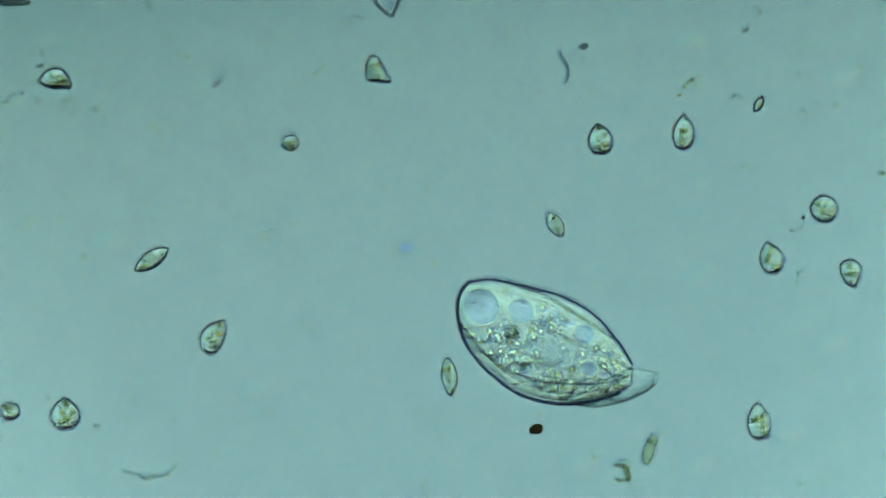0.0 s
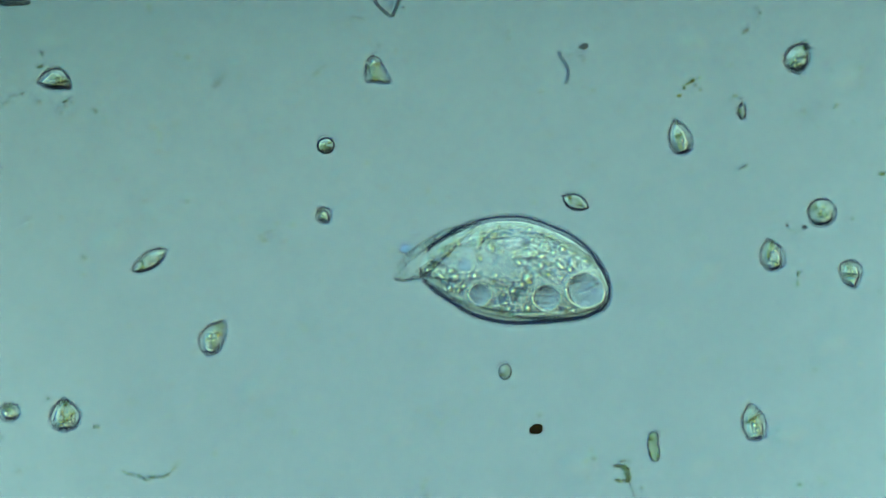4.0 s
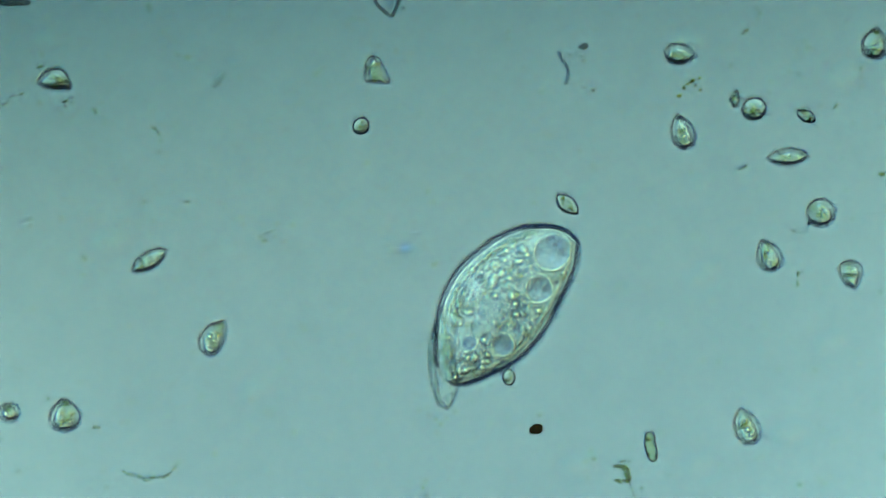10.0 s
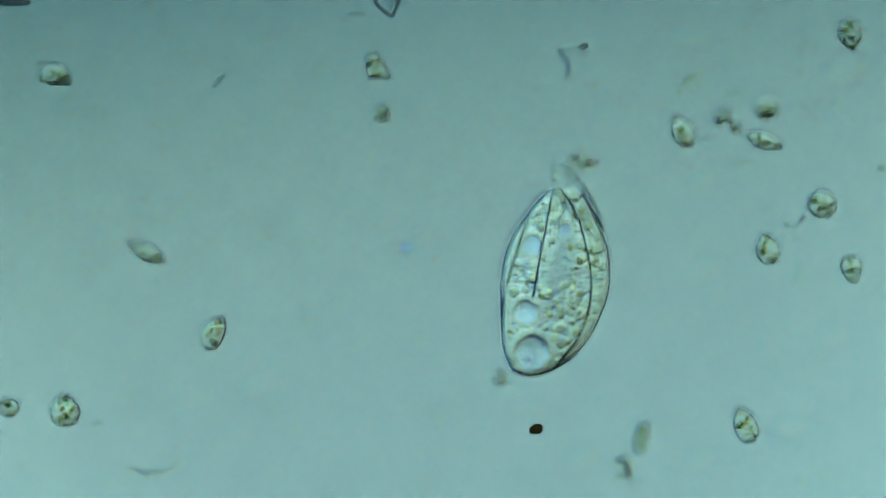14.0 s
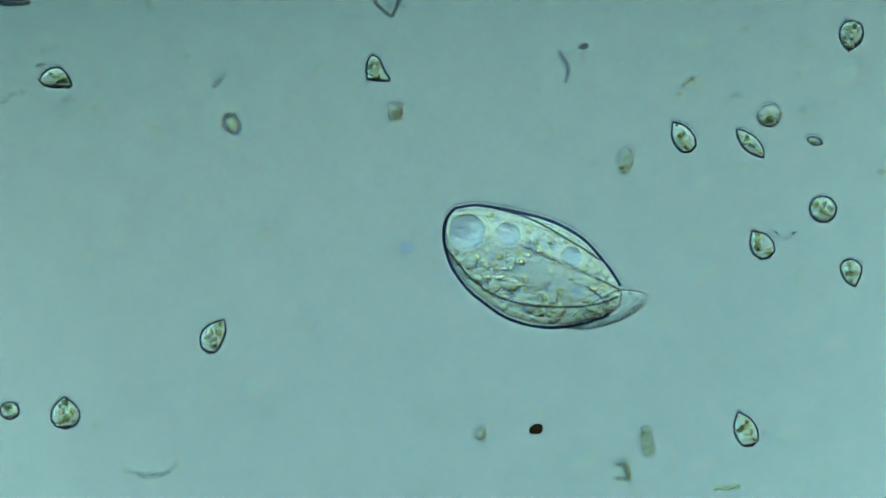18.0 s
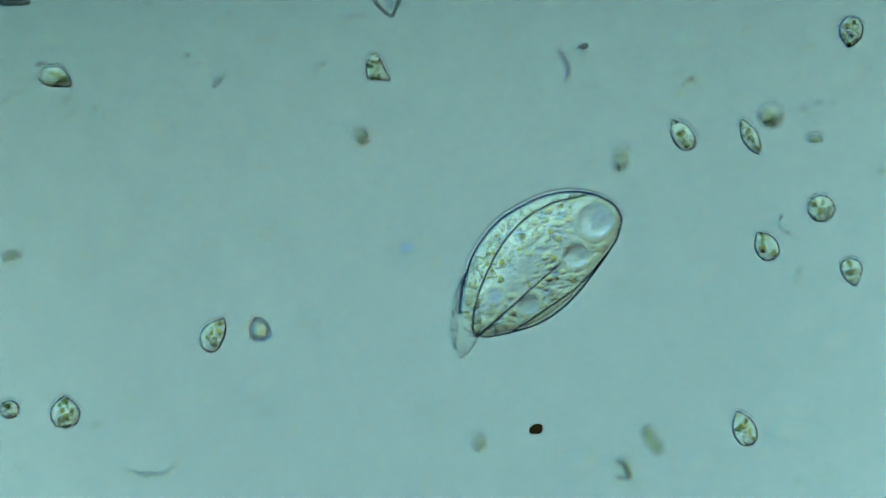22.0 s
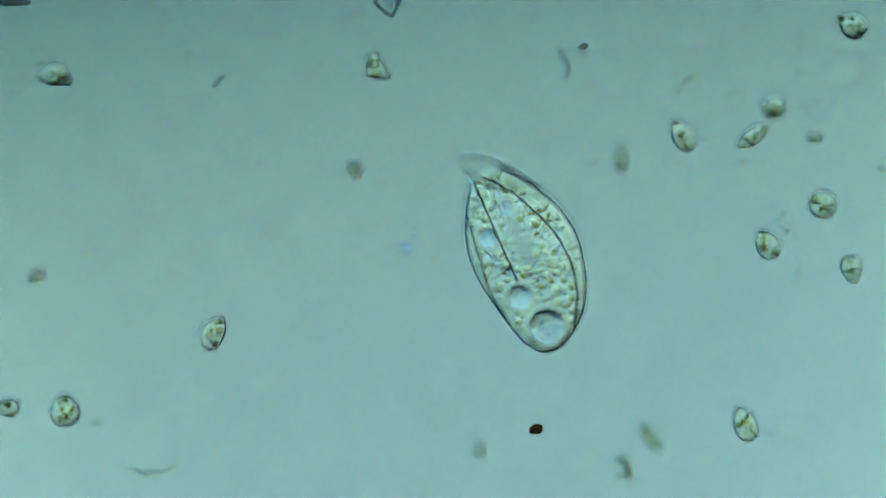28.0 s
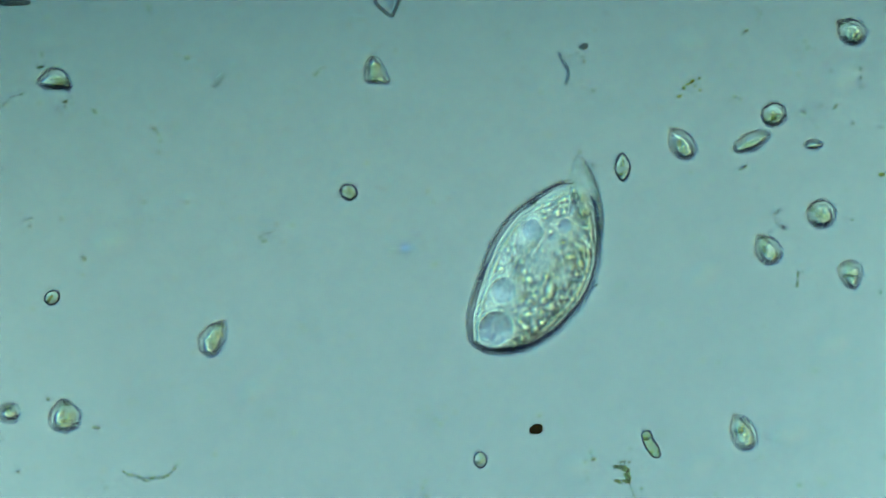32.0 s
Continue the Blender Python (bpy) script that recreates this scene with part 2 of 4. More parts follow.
def rim(length, lo, hi, r, inset=0.0, n=40, stop=1.0):
    """A cord added round a flat cell's outline, for its dark line or halo, left open past stop."""
    go = [0.5 - 0.5 * math.cos(math.pi * i / n) for i in range(1, n)]
    go = [s for s in go if s < stop]
    back = [((s - 0.5) * length, lo(s) + inset, 0) for s in reversed(go)]
    forth = [((s - 0.5) * length, hi(s) - inset, 0) for s in go]
    pts = back + [(-length / 2 + inset, (lo(0) + hi(0)) / 2, 0)] + forth
    if stop == 1.0:
        pts += [(length / 2 - inset, (lo(1) + hi(1)) / 2, 0), back[0]]
    return tube(pts, r, 8)


def smooth_line(points, n=16):
    """Points on an even curve through the ones given."""
    k = np.linspace(0, 1, len(points))
    return [tuple(ease(s, k, [p[c] for p in points]) for c in range(3)) for s in np.linspace(0, 1, n)]


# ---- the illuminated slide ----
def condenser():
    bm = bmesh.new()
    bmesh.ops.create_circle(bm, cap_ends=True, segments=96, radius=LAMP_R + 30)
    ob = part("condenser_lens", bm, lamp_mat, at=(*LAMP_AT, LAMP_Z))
    return tagged(ob, "glowing round condenser lens under the slide with an added fill ring", "lamp", kind="structure")


def slide():
    bm = bmesh.new()
    bmesh.ops.create_cube(bm, size=1, matrix=Matrix.Diagonal((260, 260, 5, 1)))
    ob = part("ground", bm, slide_mat, at=(0, 0, -2.5 - 0.2 * SIZE))
    ob.data.polygons.foreach_set("use_smooth", [False] * 6)
    return tagged(ob, "clear glass microscope slide with a thin dried film", "slide", kind="structure")


def iris():
    """An unseen plate added below the slide; its edge reaches into the light and darkens the view's top."""
    bm = bmesh.new()
    rings = [[bm.verts.new((r * math.cos(k), r * math.sin(k), z)) for k in np.linspace(0, 2 * np.pi, 96, endpoint=False)]
             for r, z in ((BLOCKER_R, 0.2), (400, 0.2), (400, -0.2), (BLOCKER_R, -0.2))]
    for a, b in zip(rings, rings[1:] + rings[:1]):
        for i in range(96):
            bm.faces.new((a[i], a[(i + 1) % 96], b[(i + 1) % 96], b[i]))
    bmesh.ops.recalc_face_normals(bm, faces=bm.faces)
    ob = part("light_blocker", bm, blocker_mat, at=(12, BLOCKER_TOP[0][1] - BLOCKER_R, -80))
    ob.data.polygons.foreach_set("use_smooth", [False] * len(ob.data.polygons))
    return tagged(ob, "added black plate with a round opening that dims the view", "iris", kind="structure")


BLOCKER_R = 90.0
BLOCKER_TOP = [(0, 3.9), (3.5, 3.85), (6, 3.05), (14.5, 2.95), (17, 3.5), (19, 3.8), (25.5, 3.8), (28, 3.2), (32, 3.2)]  # seconds and where the plate's edge lies, moved to set the view's brightness gradient
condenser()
plate = iris()
slide()


# ---- the large ciliate ----
BODY_X = (-211, -210, -207, -203, -196, -182, -139, -89, -49, -9, 31, 66, 101, 116, 125, 129, 130)
BODY_LO = (4, -5, -15, -25, -37, -55, -87, -105, -113, -111, -101, -84, -60, -46, -34, -25, -13)
BODY_HI = (4, 13, 22, 30, 34, 43, 56, 65, 70, 69, 61, 45, 25, 14, 5, -3, -13)


def edges(x):
    return 1.03 * ease(x, BODY_X, BODY_LO), 1.03 * ease(x, BODY_X, BODY_HI)


def depth(x):
    a, b = edges(x)
    return 0.72 * (b - a) / 2


def ciliate():
    root = new("ciliate")
    tagged(root, "large translucent ciliate with round vacuoles, grains and ciliated beak", "ciliate")
    part("body", skin(341, lambda s: edges(-211 + 341 * s)[0], lambda s: edges(-211 + 341 * s)[1], 0.36, 120, 88, under=(0.72, 2.4), lens=2.0, even=0.05), body_mat, root).location.x = -40.5 * STEP
    # tinted cord that paints the dark refraction line along the rim
    part("rim_cord", rim(341, lambda s: edges(-211 + 341 * s)[0], lambda s: edges(-211 + 341 * s)[1], 2.9, 0.4, 90, 0.975), dark_rim_mat, root,
         "dark tinted cord along the rim that draws its dark outline", (-40.5 * STEP, 0, 0))
    # clear cord added outside the rim to give a bright or dark halo
    part("halo_cord", rim(341, lambda s: edges(-211 + 341 * s)[0], lambda s: edges(-211 + 341 * s)[1], 4.4, -3.2, 90, 0.97), halo_mat, root,
         "thin clear cord added round the cell for its halo", (-40.5 * STEP, 0, 0))
    beak_x = (0, 0.2, 0.4, 0.6, 0.8, 0.93, 1.0)
    outer = (-98, -92, -82, -65, -42, -20, -4)
    inner = (-94, -60, -25, 3, 13, 16, 14)
    beak = part("beak", skin(132, lambda s: ease(s, beak_x, outer), lambda s: ease(s, beak_x, inner), 0.4, 48, 40, lens=1.8, even=0.3), beak_mat, root,
                "thin clear curved beak edged with a ladder of cilia", (105 * STEP, 0, 0.1))
    part("rim_cord", rim(132, lambda s: ease(s, beak_x, outer), lambda s: ease(s, beak_x, inner), 1.3, 0.6, 50), rim_mat, beak)
    for i in range(26):
        s = 0.06 + 0.9 * i / 25
        x, y = (s - 0.5) * 132, ease(s, beak_x, outer)
        wide = min(16, 5 + 20 * s, max(3, ease(s, beak_x, inner) - y - 3))
        part("membranelle", tube([(x + 1.5, y + 2, 4 + 3 * s), (x - 0.5, y + 1.5 + wide / 2, 7 + 4 * s), (x - 2, y + 1 + wide, 8 + 5 * s)], 1.55, 6), bar_mat, beak)
    rnd = random.Random(7)
    specks = bmesh.new()
    for i in range(110):
        s = rnd.uniform(0.25, 0.97)
        a, b = ease(s, beak_x, outer) + 4, ease(s, beak_x, inner) - 4
        if b > a:
            bmesh.ops.create_icosphere(specks, subdivisions=2, radius=rnd.uniform(1.2, 2.6) * STEP,
                                       matrix=Matrix.Translation(Vector(((s - 0.5) * 132, rnd.uniform(a, b), rnd.uniform(-4, 5))) * STEP))
    tagged(part("fine_grains", specks, speck_mat, beak), kind="stuff")
    for line in (outer, inner):
        part("rim", tube([((s - 0.5) * 132, ease(s, beak_x, line) + (2 if line is outer else -2), -16) for s in np.linspace(0.12, 0.985, 36)], 1.6, 8), rim_mat, beak)
    for i in range(16):
        s = 0.1 + 0.9 * i / 15
        x, y = (s - 0.5) * 132, ease(s, beak_x, outer)
        n = rnd.uniform(6, 12)
        part("cilium", tube(smooth_line([(x, y + 1, 0), (x + n * 0.5, y - n * 0.45, rnd.uniform(-2, 3)), (x + n * rnd.uniform(0.7, 1.0), y - n * rnd.uniform(0.6, 1.1), 2)], 6),
                            0.55, 5, 0.5), whip_mat, beak)
    for x, y, r in ((-168, 0, 31), (-100, 21, 21.5), (19, 27, 17.5), (52, -25, 12.5), (-56, -71, 8), (-24, -90, 7.5), (-106, -70, 7), (-52, 16, 10),
                    (-20, 34, 8), (76, 12, 7), (-130, -48, 8)):
        z = -4 if r > 12 else rnd.uniform(-30, 5)
        vac = part("vacuole", bead(r, 0.5 * min(1.0, r / 24), 44, 1.03), vac_mat if r > 21 else small_vac_mat, root, at=Vector((x, y, z)) * STEP)
        for i in range(2 if r > 30 else 0):
            k = rnd.uniform(0, 6.28)
            part("particle", lump(r * rnd.uniform(0.07, 0.13), rnd, 2), dusk_mat, vac, at=Vector((0.45 * r * math.cos(k), 0.45 * r * math.sin(k), rnd.uniform(-0.3, 0.3) * r)) * STEP)
        # tube added round each larger vacuole to draw its bright ring
        if r > 12:
            turn = [((r + 3.6 + 1.3 * math.sin(2 * k + x)) * math.cos(k), (r + 3.6 + 1.3 * math.sin(3 * k + y)) * math.sin(k), 5 * math.sin(k + r)) for k in np.linspace(0, 2 * math.pi, 48)]
            part("ring_lens", tube(turn, 2.6 + 0.06 * r, 10, 0.6), ring_lens_mat, vac)
    # clear tubes added just inside the rim to draw its bright inner line
    for side in (0, 1):
        line = []
        for x in np.linspace(-205, 96, 60):
            a, b = edges(x)
            line.append((x, a + 13 if side == 0 else b - 13, -0.04 * depth(x)))
        part("rim_lens", tube(line, 6.0, 12), rim_lens_mat, root, "clear tube added inside the rim for its bright line")
    part("nucleus", ball(24, 0.5, 36, 2.6), nucleus_mat, root, "smooth pale elongated nucleus", Vector((-24, -24, -4)) * STEP)
    # folds of the skin: two long ones underneath, the mouth groove above
    for pts, r in (([(123, -9), (86, -40), (2, -76), (-68, -87), (-131, -75), (-189, -42)], 1.9), ([(120, 5), (52, 8), (-3, 10), (-74, 12)], 1.8),
                   ([(69, 40), (16, 51), (-74, 62), (-153, 54)], 1.7)):
        part("fold", tube(smooth_line([(x, y, -0.92 * depth(x) * max(0.05, 1 - ((y - sum(edges(x)) / 2) / (edges(x)[1] - edges(x)[0]) * 2) ** 2) ** 1.2) for x, y in pts], 28), r, 8), fold_mat, root)
    part("fold", tube(smooth_line([(x, y, 0.12 * depth(x)) for x, y in ((112, -30), (84, -16), (60, -12))], 24), 1.0, 8), fold_mat, root)
    # food grains, thickest along the sides and behind the nucleus, no two above one another
    hollows = [(-168, 0, 38), (-100, 21, 28), (19, 27, 24), (52, -25, 17)]

    def scatter(name, count, sizes, mat, margin, gap, avoid_nucleus, taken, flat):
        tries = 0
        while count and tries < 9000:
            tries += 1
            x, r = rnd.uniform(-204, 118), rnd.choice(sizes)
            a, b = edges(x)
            if b - a < 2 * (r + margin) + 2:
                continue
            y = rnd.uniform(a + r + margin, b - r - margin)
            if avoid_nucleus and ((x + 12) / (72 + r)) ** 2 + ((y + 22) / (17 + r)) ** 2 < rnd.uniform(0.15, 1.25):
                continue
            if any((x - p) ** 2 + (y - q) ** 2 < (k + r) ** 2 for p, q, k in hollows) or any((x - p) ** 2 + (y - q) ** 2 < ((k + r) * gap) ** 2 for p, q, k in taken):
                continue
            taken.append((x, y, r))
            z = rnd.uniform(-1.0, -0.5) * depth(x) * max(0.1, 1 - ((y - (a + b) / 2) / (b - a) * 2) ** 2) ** 1.2
            ob = part(name, lentil(r, rnd, 0.26 if flat else 0.45), mat, root, at=Vector((x, y, z)) * STEP)
            ob.rotation_euler.z = rnd.uniform(0, 6.28)
            count -= 1

    flats, balls = [], []
    scatter("food_bead", 30, (6, 7.5, 9.5), bead_mat, 11, 1.0, True, balls, False)
    scatter("plasm_lump", 14, (10, 13, 17), patch_mat, 9, 0.85, True, flats, True)
    scatter("water_drop", 30, (4, 6, 8, 9), water_mat, 12, 0.92, True, flats, True)
    scatter("plasm_lump", 44, (4, 5.5, 7.5), lump_mat, 9, 0.9, True, flats, True)
    scatter("amber_grain", 36, (2.8, 4.2, 6), olive_mat, 10, 0.95, True, balls, False)
    scatter("grain", 76, (2.6, 3.6, 5, 7.5), grain_mat, 9, 0.95, True, balls, False)
    scatter("droplet", 28, (3.4, 4.2, 5.2, 7), droplet_mat, 10, 1.02, True, balls, False)
    taken = hollows + balls
    dots = bmesh.new()
    for i in range(210):
        x = rnd.uniform(-200, 118)
        a, b = edges(x)
        p = Vector((x, rnd.uniform(a + 9, b - 9), 0))
        p.z = rnd.uniform(-0.85, 0.0) * depth(x) * max(0.1, 1 - ((p.y - (a + b) / 2) / (b - a) * 2) ** 2) ** 1.2
        if not any((p.x - q) ** 2 + (p.y - w) ** 2 < (k + 2) ** 2 for q, w, k in taken):
            bmesh.ops.create_icosphere(dots, subdivisions=1, radius=rnd.choice((1.4, 1.9, 2.5)) * STEP, matrix=Matrix.Translation(p * STEP))
    tagged(part("fine_grains", dots, grain_mat, root), "fine pale granules all through the cell", kind="stuff")
    return root


# ---- the small cells ----
SHAPES = {  # knots along the cell, its right and its left edge; the pointed end comes last
    "drop": ((0, 0.06, 0.2, 0.45, 0.7, 0.9, 1), (0, -0.26, -0.43, -0.5, -0.4, -0.16, 0), (0, 0.26, 0.43, 0.5, 0.4, 0.16, 0)),
    "lopsided": ((0, 0.06, 0.2, 0.45, 0.7, 0.9, 1), (0.05, -0.16, -0.3, -0.38, -0.36, -0.24, -0.14), (0.05, 0.3, 0.5, 0.6, 0.44, 0.1, -0.14)),
    "wedge": ((0, 0.06, 0.2, 0.5, 0.75, 0.92, 1), (0.36, 0.05, -0.32, -0.5, -0.38, -0.16, 0.02), (0.36, 0.5, 0.46, 0.44, 0.34, 0.18, 0.02)),
    "cone": ((0, 0.06, 0.16, 0.4, 0.7, 0.9, 1), (-0.5, -0.52, -0.46, -0.34, -0.24, -0.1, 0.1), (-0.5, -0.1, 0.4, 0.5, 0.44, 0.28, 0.1)),
    "spindle": ((0, 0.1, 0.3, 0.5, 0.7, 0.9, 1), (0, -0.22, -0.42, -0.5, -0.42, -0.2, 0), (0, 0.2, 0.4, 0.5, 0.44, 0.24, 0)),
    "sack": ((0, 0.04, 0.16, 0.4, 0.62, 0.84, 0.96, 1), (-0.08, -0.3, -0.44, -0.5, -0.36, -0.42, -0.26, 0.04), (-0.08, 0.14, 0.34, 0.5, 0.54, 0.42, 0.3, 0.04)),
    "round": ((0, 0.05, 0.2, 0.5, 0.8, 0.95, 1), (0, -0.22, -0.4, -0.5, -0.4, -0.22, 0), (0, 0.22, 0.4, 0.5, 0.4, 0.22, 0)),
}


def small_cell(shape, length, width, label, seed, grains=3, amber=0, vacuoles=1, whip=0, mat=None, name="flagellate", deep=0.62):
    length, width = 0.92 * length, 0.92 * width
    root = new(name)
    tagged(root, label, "flagellate", "small flagellates in the water")
    rnd = random.Random(seed)
    ks, lo, hi = SHAPES[shape]
    if shape == "round":
        low, high = (lambda s: -width * math.sqrt(max(0, s - s * s))), (lambda s: width * math.sqrt(max(0, s - s * s)))
    else:
        low, high = (lambda s: width * ease(s, ks, lo)), (lambda s: width * ease(s, ks, hi))
    body = part("body", skin(length, low, high, deep, lens=0.5 if mat is deep_mat else 1.65), mat or cell_mat, root)
    if mat is not deep_mat:
        # tinted cord that paints the dark outline
        part("rim_cord", rim(length, low, high, 2.0, 0.5, 28), cell_dark_rim_mat, root)
        # clear cord added for the halo
        part("halo_cord", rim(length, low, high, 3.0, -2.3, 28), cell_halo_mat, root)
    for i in range(grains + amber + vacuoles):
        s = 0.18 + 0.55 * (i + rnd.random()) / (grains + amber + vacuoles)
        a, b = low(s), high(s)
        y = (a + b) / 2 + rnd.uniform(-0.22, 0.22) * (b - a)
        at = Vector(((s - 0.5) * length, y, rnd.uniform(-0.1, 0.15) * width)) * STEP
        r = width * rnd.uniform(0.09, 0.17)
        if i < grains:
            part("grain", bead(r, 0.45, 20), grain_mat, root, at=at)
        elif i < grains + amber:
            part("amber_grain", bead(r * 0.95, 0.5, 20), amber_mat, root, "amber-brown grain", at)
        else:
            part("vacuole", bead(r * 1.3, 0.5, 20), drop_mat, root, at=at)
    for i in range(int(length * width / 120) if mat is not deep_mat else 0):
        s = rnd.uniform(0.12, 0.88)
        a, b = low(s), high(s)
        part("granule", lentil(rnd.uniform(2.0, 4.8), rnd, 0.3), (olive_mat, grain_mat, drop_mat, clump_mat)[i % 4], root,
             at=Vector(((s - 0.5) * length, a + (b - a) * rnd.uniform(0.2, 0.8), rnd.uniform(-0.2, 0.2) * (b - a))) * STEP)
    if whip:
        x = length / 2 - 1
        part("flagellum", tube(smooth_line([(x, width * 0.02, 0), (x + whip * 0.4, -whip * 0.16, 4), (x + whip * 0.75, whip * 0.1, 8), (x + whip, -whip * 0.1, 12)], 14), 0.6, 6, 0.6),
             whip_mat, root)
    return root


PALE = "small pale translucent teardrop flagellate drifting in the water"
SPINDLE = "slender pale spindle-shaped flagellate drifting in the water"
ROUND = "small round granular cell drifting in the water"
RESTING = (  # shape, length, width, u, v, depth, turn, grains, amber, vacuoles, whip, label
    ("wedge", 62, 42, 97, 145, -0.043, 186, 3, 0, 1, 26, "pale wedge-shaped flagellate with a clear notched rear"),
    ("cone", 56, 42, 667, 128, -0.043, 100, 3, 1, 0, 34, "cone-shaped flagellate with a pointed lower corner"),
    ("lopsided", 72, 46, 381, 601, -0.045, 72, 4, 1, 1, 24, "half-moon flagellate with bright grains and one straight side"),
    ("drop", 62, 56, 115, 737, -0.045, 95, 4, 1, 2, 0, "broad pale teardrop flagellate full of clear vacuoles"),
    ("round", 36, 34, 17, 733, -0.045, 0, 2, 0, 0, 0, ROUND),
    ("lopsided", 54, 42, 1505, 490, -0.045, -58, 3, 0, 1, 22, "pale half-round flagellate tapering to one end"),
)

for i, (shape, l, w, u, v, z, turn, g, am, va, whip, label) in enumerate(RESTING):
    ob = small_cell(shape, l, w, label, 20 + i, g, am, va, whip)
    ob.location = place(u, v, z)
    ob.rotation_euler = (0, 0, radians(turn))

